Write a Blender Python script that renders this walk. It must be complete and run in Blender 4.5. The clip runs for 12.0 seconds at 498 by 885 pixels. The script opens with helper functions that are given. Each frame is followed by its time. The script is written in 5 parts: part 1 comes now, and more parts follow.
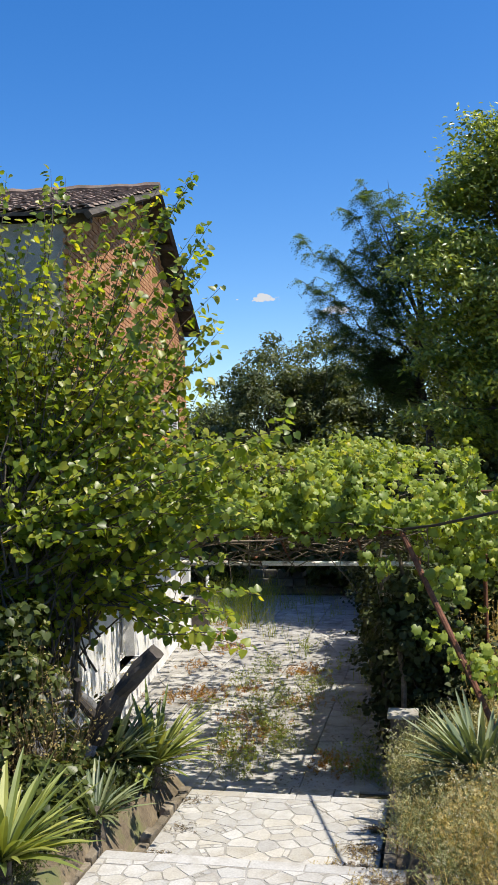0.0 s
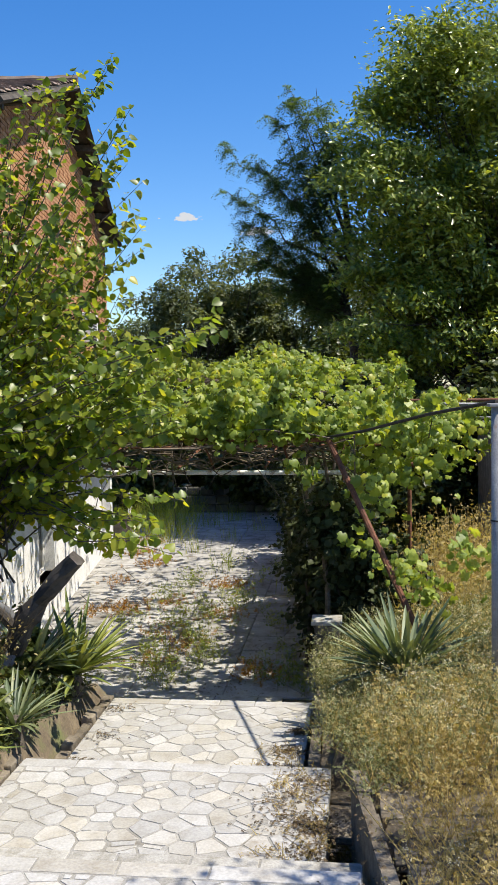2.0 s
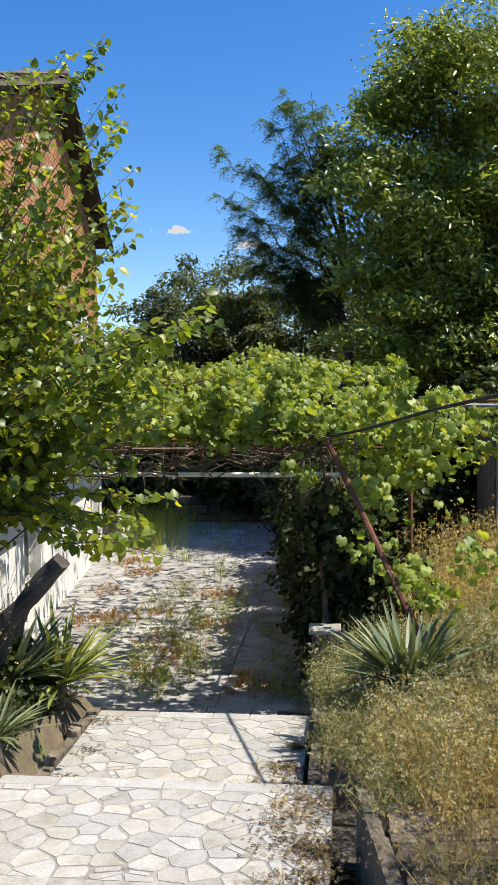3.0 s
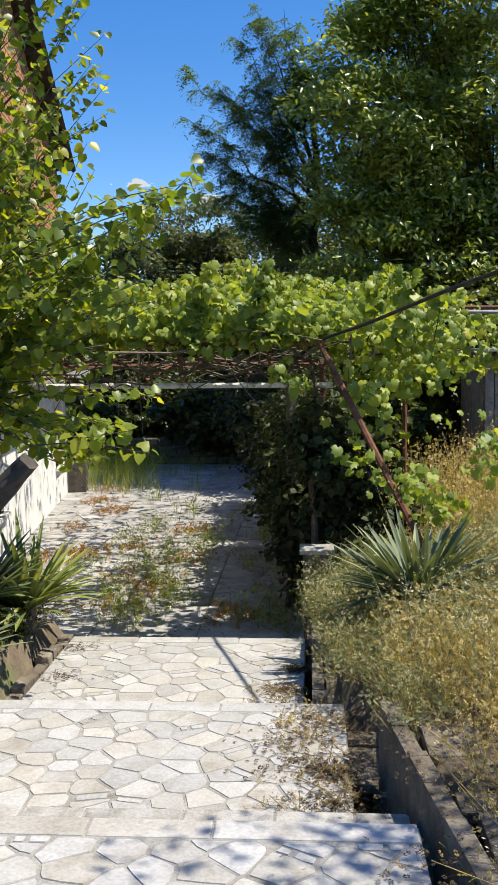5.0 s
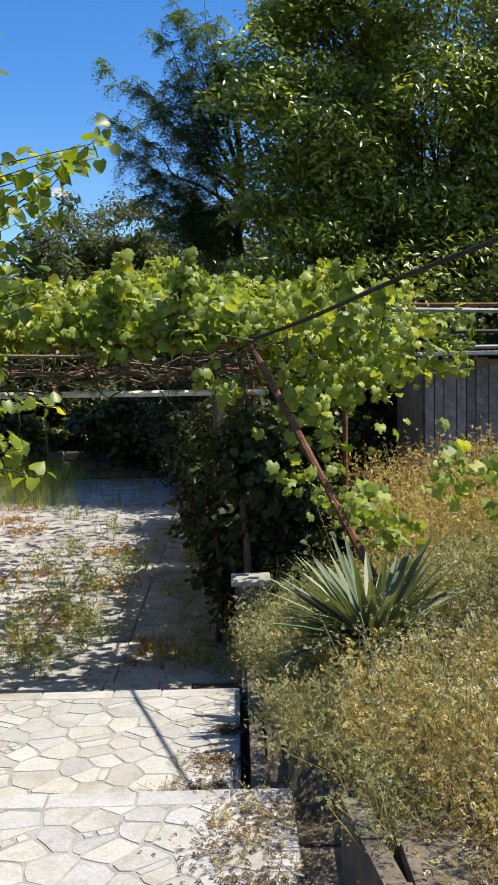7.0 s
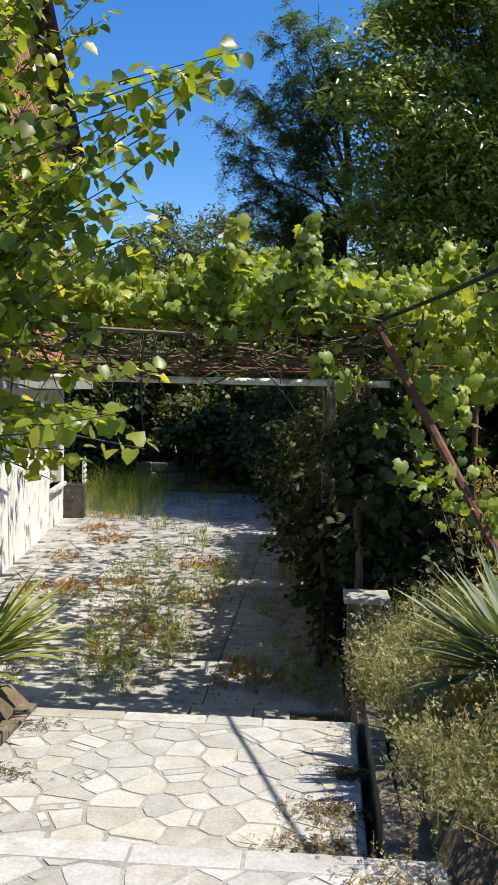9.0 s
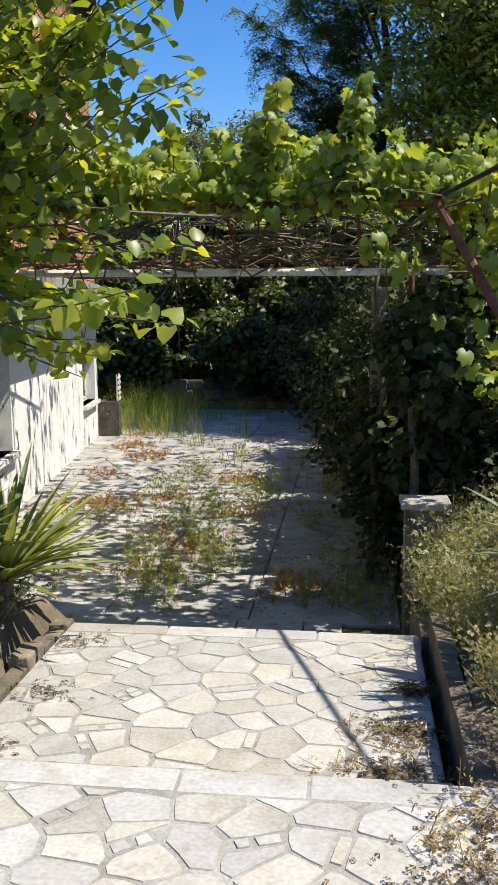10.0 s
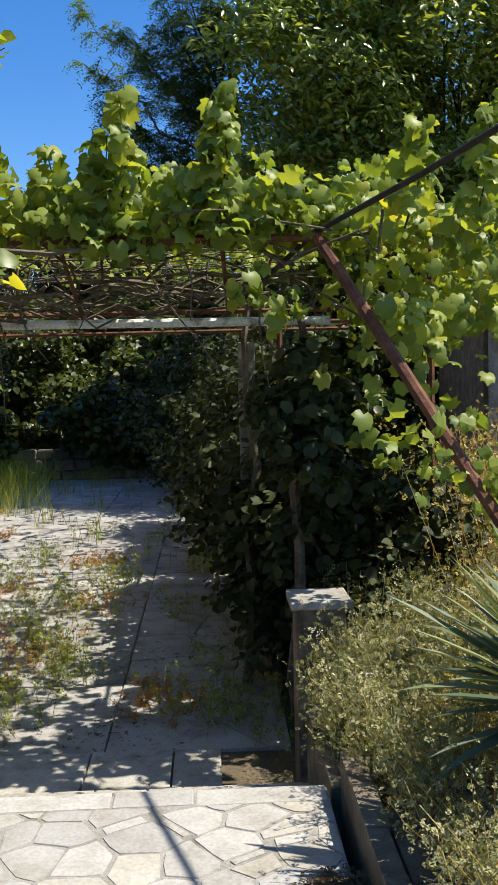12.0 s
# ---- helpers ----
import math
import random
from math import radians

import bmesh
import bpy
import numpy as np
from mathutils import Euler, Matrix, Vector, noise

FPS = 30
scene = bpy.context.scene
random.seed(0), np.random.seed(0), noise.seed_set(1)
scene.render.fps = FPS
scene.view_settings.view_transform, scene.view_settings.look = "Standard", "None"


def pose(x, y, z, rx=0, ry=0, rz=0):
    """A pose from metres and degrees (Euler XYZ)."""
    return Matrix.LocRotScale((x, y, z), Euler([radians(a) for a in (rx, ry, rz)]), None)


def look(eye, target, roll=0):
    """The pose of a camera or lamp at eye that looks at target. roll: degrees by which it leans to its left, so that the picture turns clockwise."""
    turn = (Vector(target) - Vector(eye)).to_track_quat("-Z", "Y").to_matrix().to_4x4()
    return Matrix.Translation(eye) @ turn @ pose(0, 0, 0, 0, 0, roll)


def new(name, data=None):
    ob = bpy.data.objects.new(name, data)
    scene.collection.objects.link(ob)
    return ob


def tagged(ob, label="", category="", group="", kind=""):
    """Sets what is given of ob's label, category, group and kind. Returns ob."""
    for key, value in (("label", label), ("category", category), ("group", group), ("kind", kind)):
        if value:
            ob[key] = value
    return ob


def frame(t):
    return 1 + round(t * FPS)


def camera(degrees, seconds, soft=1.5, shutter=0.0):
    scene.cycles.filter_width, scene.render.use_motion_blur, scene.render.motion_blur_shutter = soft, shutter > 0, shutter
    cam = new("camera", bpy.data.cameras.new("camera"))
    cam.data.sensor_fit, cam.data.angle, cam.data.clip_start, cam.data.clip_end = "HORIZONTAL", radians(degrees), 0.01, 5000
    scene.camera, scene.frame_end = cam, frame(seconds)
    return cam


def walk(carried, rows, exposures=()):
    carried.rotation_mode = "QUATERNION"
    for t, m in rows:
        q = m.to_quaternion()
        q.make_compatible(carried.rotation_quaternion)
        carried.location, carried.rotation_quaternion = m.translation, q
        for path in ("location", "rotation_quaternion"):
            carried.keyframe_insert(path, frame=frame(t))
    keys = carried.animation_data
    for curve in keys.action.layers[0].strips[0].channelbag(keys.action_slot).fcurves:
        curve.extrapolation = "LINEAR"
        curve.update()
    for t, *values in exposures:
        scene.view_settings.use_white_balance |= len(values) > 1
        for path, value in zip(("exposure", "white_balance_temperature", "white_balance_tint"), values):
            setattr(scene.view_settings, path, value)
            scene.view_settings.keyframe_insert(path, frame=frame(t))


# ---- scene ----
cam = camera(31.2, 12.0, soft=0.75)
PATH = [
    (0, (2.022, 0.08, 3.463), (1.613, 2.037, 3.51), -1.5),
    (0.5, (2.011, 0.055, 3.385), (1.748, 2.036, 3.304), -1.4),
    (1, (2.014, 0.172, 3.303), (1.784, 2.155, 3.191), -1.1),
    (1.5, (1.967, 0.265, 3.355), (1.731, 2.246, 3.214), -0.9),
    (2, (1.927, 0.385, 3.257), (1.687, 2.366, 3.129), -1.1),
    (2.5, (1.887, 0.605, 3.143), (1.648, 2.587, 3.031), -0.9),
    (2.7, (1.869, 0.701, 3.129), (1.638, 2.685, 3.019), -0.8),
    (4.3, (1.618, 1.318, 2.681), (1.422, 3.308, 2.65), -0.9),
    (4.5, (1.601, 1.434, 2.628), (1.406, 3.42, 2.488), -0.4),
    (5, (1.496, 1.633, 2.497), (1.36, 3.619, 2.303), -0.8),
    (5.5, (1.551, 1.921, 2.393), (1.5, 3.908, 2.171), -0.8),
    (6, (1.535, 2.22, 2.419), (1.56, 4.207, 2.19), -0.4),
    (6.5, (1.479, 2.499, 2.449), (1.536, 4.487, 2.24), -1.3),
    (7, (1.456, 2.786, 2.431), (1.485, 4.778, 2.257), -1.2),
    (7.2, (1.445, 2.882, 2.425), (1.368, 4.873, 2.256), -1.3),
    (8.8, (1.198, 3.648, 2.141), (1.116, 5.644, 2.037), 1.0),
    (9, (1.18, 3.737, 2.097), (1.021, 5.727, 1.981), 1.0),
    (9.5, (1.074, 4.005, 1.975), (0.899, 5.981, 1.721), 0.1),
    (10, (1.051, 4.276, 1.87), (0.818, 6.241, 1.581), -0.3),
    (10.5, (1.101, 4.576, 1.88), (0.971, 6.557, 1.645), 1.0),
    (11, (1.072, 4.862, 1.869), (1.138, 6.853, 1.687), -1.4),
    (11.5, (1.029, 5.214, 1.842), (1.201, 7.198, 1.668), -2.5),
    (12, (0.964, 5.519, 1.832), (1.048, 7.512, 1.68), -1.3),
]
walk(cam, [(t, look(eye, target, roll)) for t, eye, target, roll in PATH])

# ---- light ----
SUN = Vector((0.56, -0.08, 1.0)).normalized()      # towards the sun
world = bpy.data.worlds.new("sky")
scene.world = world
world.use_nodes = True
wn, wl = world.node_tree.nodes, world.node_tree.links
wn.clear()
sky = wn.new("ShaderNodeTexSky")
sky.sky_type = 'NISHITA'
sky.sun_disc = False
sky.sun_elevation = math.asin(SUN.z)
sky.sun_rotation = math.atan2(SUN.x, SUN.y)
sky.altitude = 200
sky.air_density = 1.0
sky.dust_density = 0.6
sky.ozone_density = 2.5
wbg = wn.new("ShaderNodeBackground")
wbg.inputs["Strength"].default_value = 0.112
wout = wn.new("ShaderNodeOutputWorld")
tone = wn.new("ShaderNodeHueSaturation")          # a deep, clean summer blue
tone.inputs["Hue"].default_value = 0.508
tone.inputs["Saturation"].default_value = 1.38
tone.inputs["Value"].default_value = 1.1
wl.new(sky.outputs[0], tone.inputs["Color"])
wl.new(tone.outputs[0], wbg.inputs["Color"])
wl.new(wbg.outputs[0], wout.inputs["Surface"])
sun_data = bpy.data.lights.new("sun", 'SUN')
sun_data.energy = 5.0
sun_data.angle = radians(0.53)
sun_data.color = (1.0, 0.925, 0.79)
sun = new("sun", sun_data)
sun.matrix_world = look(SUN * 60, (0, 0, 0))
scene.view_settings.exposure = 0.65

# ---- materials ----
def nodes_of(name):
    m = bpy.data.materials.new(name)
    m.use_nodes = True
    nt = m.node_tree
    nt.nodes.clear()
    out = nt.nodes.new("ShaderNodeOutputMaterial")
    return m, nt.nodes, nt.links, out


def ramp(n, stops):
    r = n.new("ShaderNodeValToRGB")
    e = r.color_ramp.elements
    while len(e) < len(stops):
        e.new(0.5)
    for k, (p, c) in enumerate(stops):
        e[k].position = p
        e[k].color = (*c, 1)
    return r


def surface(name, dark, mid, light, scale=6.0, fine=90.0, rough=0.8, bump=0.3, metal=0.0, per_object=0.25, stain=None, stain_scale=2.0, stain_at=0.55, cream=None):
    """A solid surface: two scales of colour noise, stains with edges of their own, fine relief."""
    m, n, l, out = nodes_of(name)
    co = n.new("ShaderNodeTexCoord")
    info = n.new("ShaderNodeObjectInfo")
    add = n.new("ShaderNodeVectorMath"); add.operation = 'ADD'
    mulr = n.new("ShaderNodeVectorMath"); mulr.operation = 'SCALE'
    comb = n.new("ShaderNodeCombineXYZ")
    for k in range(3):
        l.new(info.outputs["Random"], comb.inputs[k])
    l.new(comb.outputs[0], mulr.inputs[0]); mulr.inputs["Scale"].default_value = 37.0
    l.new(co.outputs["Object"], add.inputs[0]); l.new(mulr.outputs[0], add.inputs[1])
    big = n.new("ShaderNodeTexNoise"); big.inputs["Scale"].default_value = scale; big.inputs["Detail"].default_value = 6
    big.inputs["Roughness"].default_value = 0.65
    sm = n.new("ShaderNodeTexNoise"); sm.inputs["Scale"].default_value = fine; sm.inputs["Detail"].default_value = 3
    l.new(add.outputs[0], big.inputs["Vector"]); l.new(add.outputs[0], sm.inputs["Vector"])
    r = ramp(n, [(0.3, dark), (0.5, mid), (0.7, light)])
    l.new(big.outputs["Fac"], r.inputs[0])
    hsv = n.new("ShaderNodeHueSaturation")
    mr = n.new("ShaderNodeMapRange"); mr.inputs[3].default_value = 1 - per_object; mr.inputs[4].default_value = 1 + per_object
    l.new(info.outputs["Random"], mr.inputs[0]); l.new(mr.outputs[0], hsv.inputs["Value"])
    l.new(r.outputs[0], hsv.inputs["Color"])
    grain = n.new("ShaderNodeMix"); grain.data_type = 'RGBA'; grain.blend_type = 'MULTIPLY'; grain.inputs[0].default_value = 0.5
    gr = ramp(n, [(0.3, (0.62, 0.62, 0.62)), (0.65, (1.1, 1.1, 1.1))])
    l.new(sm.outputs["Fac"], gr.inputs[0]); l.new(hsv.outputs[0], grain.inputs[6]); l.new(gr.outputs[0], grain.inputs[7])
    col = grain.outputs[2]
    if cream:
        pick = ramp(n, [(0.45, (0, 0, 0)), (0.95, (1, 1, 1))])
        far = n.new("ShaderNodeMath"); far.operation = 'FRACT'
        spin = n.new("ShaderNodeMath"); spin.operation = 'MULTIPLY'; spin.inputs[1].default_value = 17.3
        l.new(info.outputs["Random"], spin.inputs[0]); l.new(spin.outputs[0], far.inputs[0]); l.new(far.outputs[0], pick.inputs[0])
        tintm = n.new("ShaderNodeMix"); tintm.data_type = 'RGBA'; tintm.blend_type = 'MULTIPLY'
        l.new(pick.outputs[0], tintm.inputs[0]); l.new(col, tintm.inputs[6]); tintm.inputs[7].default_value = (*cream, 1)
        col = tintm.outputs[2]
    if stain:
        st = n.new("ShaderNodeTexNoise"); st.inputs["Scale"].default_value = stain_scale; st.inputs["Detail"].default_value = 8
        st.inputs["Roughness"].default_value = 0.7
        l.new(add.outputs[0], st.inputs["Vector"])
        sr = ramp(n, [(stain_at, (0, 0, 0)), (stain_at + 0.12, (1, 1, 1))])
        l.new(st.outputs["Fac"], sr.inputs[0])
        mx = n.new("ShaderNodeMix"); mx.data_type = 'RGBA'
        l.new(sr.outputs[0], mx.inputs[0]); l.new(col, mx.inputs[6]); mx.inputs[7].default_value = (*stain, 1)
        col = mx.outputs[2]
    b = n.new("ShaderNodeBsdfPrincipled")
    b.inputs["Roughness"].default_value = rough
    b.inputs["Metallic"].default_value = metal
    l.new(col, b.inputs["Base Color"])
    bp = n.new("ShaderNodeBump"); bp.inputs["Strength"].default_value = bump; bp.inputs["Distance"].default_value = 0.01
    l.new(sm.outputs["Fac"], bp.inputs["Height"]); l.new(bp.outputs[0], b.inputs["Normal"])
    l.new(b.outputs[0], out.inputs["Surface"])
    return m


def foliage(name, stops, through_light=0.35, rough=0.45, gloss=0.35, single=False):
    """Leaves: colour differs leaf by leaf, light shines through."""
    m, n, l, out = nodes_of(name)
    geo = n.new("ShaderNodeNewGeometry")
    co = n.new("ShaderNodeTexCoord")
    patch = n.new("ShaderNodeTexNoise"); patch.inputs["Scale"].default_value = 1.3; patch.inputs["Detail"].default_value = 3
    l.new(co.outputs["Object"], patch.inputs["Vector"])
    mixv = n.new("ShaderNodeMath"); mixv.operation = 'MULTIPLY_ADD'
    l.new(patch.outputs["Fac"], mixv.inputs[0]); mixv.inputs[1].default_value = 0.9
    sub = n.new("ShaderNodeMath"); sub.operation = 'MULTIPLY_ADD'; sub.inputs[1].default_value = 0.75; sub.inputs[2].default_value = -0.33
    info = n.new("ShaderNodeObjectInfo")
    l.new(info.outputs["Random"] if single else geo.outputs["Random Per Island"], sub.inputs[0]); l.new(sub.outputs[0], mixv.inputs[2])
    r = ramp(n, stops)
    l.new(mixv.outputs[0], r.inputs[0])
    b = n.new("ShaderNodeBsdfPrincipled")
    b.inputs["Roughness"].default_value = rough
    b.inputs["Specular IOR Level"].default_value = gloss
    l.new(r.outputs[0], b.inputs["Base Color"])
    tr = n.new("ShaderNodeBsdfTranslucent")
    warm = n.new("ShaderNodeMix"); warm.data_type = 'RGBA'; warm.blend_type = 'MULTIPLY'; warm.inputs[0].default_value = 1.0
    l.new(r.outputs[0], warm.inputs[6]); warm.inputs[7].default_value = (1.9, 1.75, 0.6, 1)
    l.new(warm.outputs[2], tr.inputs["Color"])
    ms = n.new("ShaderNodeMixShader"); ms.inputs[0].default_value = through_light
    l.new(b.outputs[0], ms.inputs[1]); l.new(tr.outputs[0], ms.inputs[2]); l.new(ms.outputs[0], out.inputs["Surface"])
    return m


MARBLE = surface("marble", (0.33, 0.31, 0.275), (0.42, 0.41, 0.39), (0.46, 0.455, 0.44), 5, 60, 0.5, 0.15, per_object=0.13, stain=(0.25, 0.21, 0.15), stain_scale=3.0, stain_at=0.62, cream=(1.0, 0.965, 0.89))
MORTAR = surface("mortar", (0.2, 0.185, 0.155), (0.29, 0.28, 0.255), (0.36, 0.35, 0.325), 5, 70, 0.95, 0.6, per_object=0.0, stain=(0.12, 0.1, 0.07), stain_at=0.6)
KERBSTONE = surface("kerbstone", (0.23, 0.215, 0.175), (0.37, 0.355, 0.32), (0.44, 0.43, 0.4), 7, 70, 0.8, 0.4, per_object=0.15, stain=(0.18, 0.15, 0.1), stain_scale=4, stain_at=0.56)
CONCRETE = surface("concrete", (0.2, 0.19, 0.17), (0.34, 0.33, 0.31), (0.43, 0.42, 0.405), 3, 60, 0.9, 0.5, per_object=0.16, stain=(0.13, 0.11, 0.08), stain_scale=2.2, stain_at=0.55)
OLD_CONCRETE = surface("old_concrete", (0.08, 0.065, 0.045), (0.17, 0.14, 0.1), (0.28, 0.24, 0.18), 5, 60, 0.95, 0.7, per_object=0.1, stain=(0.07, 0.06, 0.045), stain_at=0.55)
SOIL = surface("soil", (0.07, 0.055, 0.035), (0.13, 0.1, 0.065), (0.22, 0.18, 0.11), 2.5, 40, 1.0, 0.9, per_object=0.0, stain=(0.1, 0.11, 0.04), stain_scale=1.2, stain_at=0.52)
PLASTER = surface("plaster", (0.6, 0.585, 0.55), (0.77, 0.765, 0.75), (0.82, 0.82, 0.81), 2, 50, 0.9, 0.4, per_object=0.0, stain=(0.55, 0.5, 0.42), stain_scale=1.6, stain_at=0.62)
GREY_RENDER = surface("grey_render", (0.22, 0.22, 0.21), (0.3, 0.3, 0.29), (0.36, 0.36, 0.35), 3, 60, 0.95, 0.4, per_object=0.0)
BRICK = surface("brick", (0.33, 0.14, 0.065), (0.48, 0.23, 0.1), (0.58, 0.36, 0.19), 4, 40, 0.9, 0.5, per_object=0.2)
ROOF_TILE = surface("roof_tile", (0.12, 0.09, 0.075), (0.21, 0.15, 0.12), (0.3, 0.23, 0.18), 3, 40, 0.95, 0.5, per_object=0.3, stain=(0.1, 0.1, 0.085), stain_at=0.55)
DARK_WOOD = surface("dark_wood", (0.03, 0.025, 0.02), (0.06, 0.05, 0.04), (0.1, 0.085, 0.07), 6, 50, 0.9, 0.5)
GREY_WOOD = surface("grey_wood", (0.12, 0.11, 0.095), (0.2, 0.185, 0.165), (0.3, 0.28, 0.25), 8, 50, 0.95, 0.6, per_object=0.25)
BARK = surface("bark", (0.035, 0.028, 0.02), (0.08, 0.065, 0.05), (0.15, 0.13, 0.1), 12, 60, 1.0, 1.0, per_object=0.1)
CANE = surface("vine_cane", (0.05, 0.038, 0.027), (0.11, 0.085, 0.06), (0.2, 0.17, 0.13), 10, 60, 0.95, 0.7, per_object=0.2)
RUST = surface("rusty_steel", (0.07, 0.03, 0.018), (0.15, 0.06, 0.032), (0.22, 0.1, 0.055), 9, 80, 0.85, 0.5, metal=0.2, per_object=0.1, stain=(0.05, 0.03, 0.025), stain_at=0.6)
DARK_STEEL = surface("dark_steel", (0.02, 0.018, 0.016), (0.04, 0.034, 0.03), (0.08, 0.06, 0.05), 9, 80, 0.7, 0.3, metal=0.3)
GREY_STEEL = surface("grey_steel", (0.16, 0.16, 0.17), (0.25, 0.25, 0.26), (0.33, 0.33, 0.33), 5, 70, 0.6, 0.25, metal=0.1, per_object=0.0, stain=(0.25, 0.1, 0.04), stain_scale=3.0, stain_at=0.63)
WHITE_PAINT = surface("white_paint", (0.55, 0.54, 0.5), (0.74, 0.73, 0.7), (0.8, 0.8, 0.78), 6, 60, 0.6, 0.2, per_object=0.0, stain=(0.22, 0.14, 0.08), stain_scale=6, stain_at=0.52)
RUBBER = surface("rubber", (0.05, 0.05, 0.052), (0.11, 0.11, 0.112), (0.18, 0.18, 0.18), 8, 60, 0.75, 0.4, per_object=0.0)
FIELDSTONE = surface("fieldstone", (0.1, 0.095, 0.08), (0.17, 0.16, 0.14), (0.24, 0.23, 0.2), 4, 50, 0.95, 0.6, per_object=0.25)
GLASS_DARK = surface("window_glass", (0.02, 0.022, 0.025), (0.03, 0.033, 0.036), (0.04, 0.044, 0.048), 2, 20, 0.08, 0.0, per_object=0.0)

LEAF_BROAD = foliage("leaf_broad", [(0.15, (0.085, 0.135, 0.018)), (0.45, (0.16, 0.22, 0.026)), (0.75, (0.26, 0.29, 0.034)), (1.0, (0.42, 0.39, 0.04))], 0.55, 0.38, 0.5)
VINE_STOPS = [(0.15, (0.12, 0.175, 0.03)), (0.5, (0.21, 0.275, 0.05)), (0.8, (0.31, 0.36, 0.065)), (1.0, (0.42, 0.38, 0.05))]
LEAF_VINE = foliage("leaf_vine", VINE_STOPS, 0.42)
LEAF_VINE_ONE = foliage("leaf_vine_single", VINE_STOPS, 0.42, single=True)
LEAF_WALNUT = foliage("leaf_walnut", [(0.15, (0.085, 0.125, 0.02)), (0.5, (0.17, 0.225, 0.036)), (0.85, (0.31, 0.35, 0.06))], 0.42, 0.32, 0.6)
LEAF_LOCUST = foliage("leaf_locust", [(0.15, (0.045, 0.08, 0.03)), (0.5, (0.075, 0.125, 0.045)), (0.9, (0.12, 0.175, 0.065))], 0.45)
LEAF_FAR = foliage("leaf_far", [(0.15, (0.05, 0.068, 0.03)), (0.5, (0.085, 0.108, 0.045)), (0.9, (0.14, 0.16, 0.065))], 0.35)
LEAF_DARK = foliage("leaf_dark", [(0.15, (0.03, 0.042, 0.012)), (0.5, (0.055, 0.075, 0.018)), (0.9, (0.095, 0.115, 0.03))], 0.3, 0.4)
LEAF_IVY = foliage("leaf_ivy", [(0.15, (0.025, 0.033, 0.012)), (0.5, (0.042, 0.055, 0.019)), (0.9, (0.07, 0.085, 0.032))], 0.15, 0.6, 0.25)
YUCCA = foliage("leaf_yucca", [(0.15, (0.07, 0.1, 0.055)), (0.5, (0.13, 0.17, 0.085)), (0.9, (0.24, 0.27, 0.14))], 0.15, 0.5, 0.4, True)
YUCCA_LIME = foliage("leaf_yucca_lime", [(0.15, (0.1, 0.14, 0.04)), (0.5, (0.2, 0.24, 0.06)), (0.9, (0.36, 0.37, 0.11))], 0.25, 0.5, 0.4, True)
WEED_DRY = foliage("weed_dry", [(0.1, (0.26, 0.2, 0.075)), (0.5, (0.43, 0.335, 0.135)), (0.9, (0.62, 0.53, 0.29))], 0.33, 0.8, 0.1)
WEED_GREEN = foliage("weed_green", [(0.1, (0.125, 0.145, 0.06)), (0.5, (0.23, 0.24, 0.11)), (0.9, (0.42, 0.39, 0.22))], 0.25, 0.7, 0.2)
GRASS = foliage("grass_blade", [(0.1, (0.11, 0.15, 0.025)), (0.5, (0.21, 0.25, 0.045)), (0.9, (0.36, 0.35, 0.09))], 0.45, 0.6, 0.2)
WEED_RUST = foliage("weed_rust", [(0.1, (0.22, 0.1, 0.03)), (0.5, (0.32, 0.17, 0.05)), (0.9, (0.4, 0.26, 0.09))], 0.35, 0.8, 0.1)
LITTER = foliage("leaf_litter", [(0.1, (0.05, 0.035, 0.02)), (0.5, (0.11, 0.08, 0.045)), (0.9, (0.22, 0.16, 0.09))], 0.1, 0.9, 0.1)
UMBEL = foliage("weed_flower", [(0.1, (0.38, 0.36, 0.26)), (0.5, (0.52, 0.5, 0.38)), (0.9, (0.64, 0.61, 0.5))], 0.25, 0.8, 0.1)
# sunlit white of the clouds is put in as an even glow
CLOUD, _n, _l, _out = nodes_of("cloud_glow")
_e = _n.new("ShaderNodeEmission")
_e.inputs["Color"].default_value = (0.92, 0.95, 1.0, 1)
_e.inputs["Strength"].default_value = 0.5
_l.new(_e.outputs[0], _out.inputs["Surface"])


# ---- builders ----
def mesh_object(name, bm, material, parent=None, smooth=False):
    me = bpy.data.meshes.new(name)
    bm.normal_update()
    bm.to_mesh(me)
    bm.free()
    if smooth:
        me.shade_smooth()
    me.materials.append(material)
    ob = new(name, me)
    if parent is not None:
        ob.parent = parent
    return ob


def part(name, bm, material, parent, label="", smooth=False):
    ob = mesh_object(name, bm, material, parent, smooth)
    if label:
        tagged(ob, label)
    return ob


def thing(name, label, category, group="", kind="", at=None):
    e = new(name)
    if at is not None:
        e.matrix_world = at
    return tagged(e, label, category, group, kind)


def box(bm, x0, x1, y0, y1, z0, z1, bevel=0.0, m=None):
    r = bmesh.ops.create_cube(bm, size=1.0, matrix=Matrix.Translation(((x0 + x1) / 2, (y0 + y1) / 2, (z0 + z1) / 2)) @ Matrix.Diagonal((x1 - x0, y1 - y0, z1 - z0, 1)))
    if bevel:
        es = list({e for v in r["verts"] for e in v.link_edges})
        bv = bmesh.ops.bevel(bm, geom=es, offset=bevel, segments=2, profile=0.6, affect='EDGES')
        if m is not None:
            bmesh.ops.transform(bm, matrix=m, verts=list({v for f in bv["faces"] for v in f.verts} | {v for v in r["verts"] if v.is_valid}))
    elif m is not None:
        bmesh.ops.transform(bm, matrix=m, verts=r["verts"])
    return bm


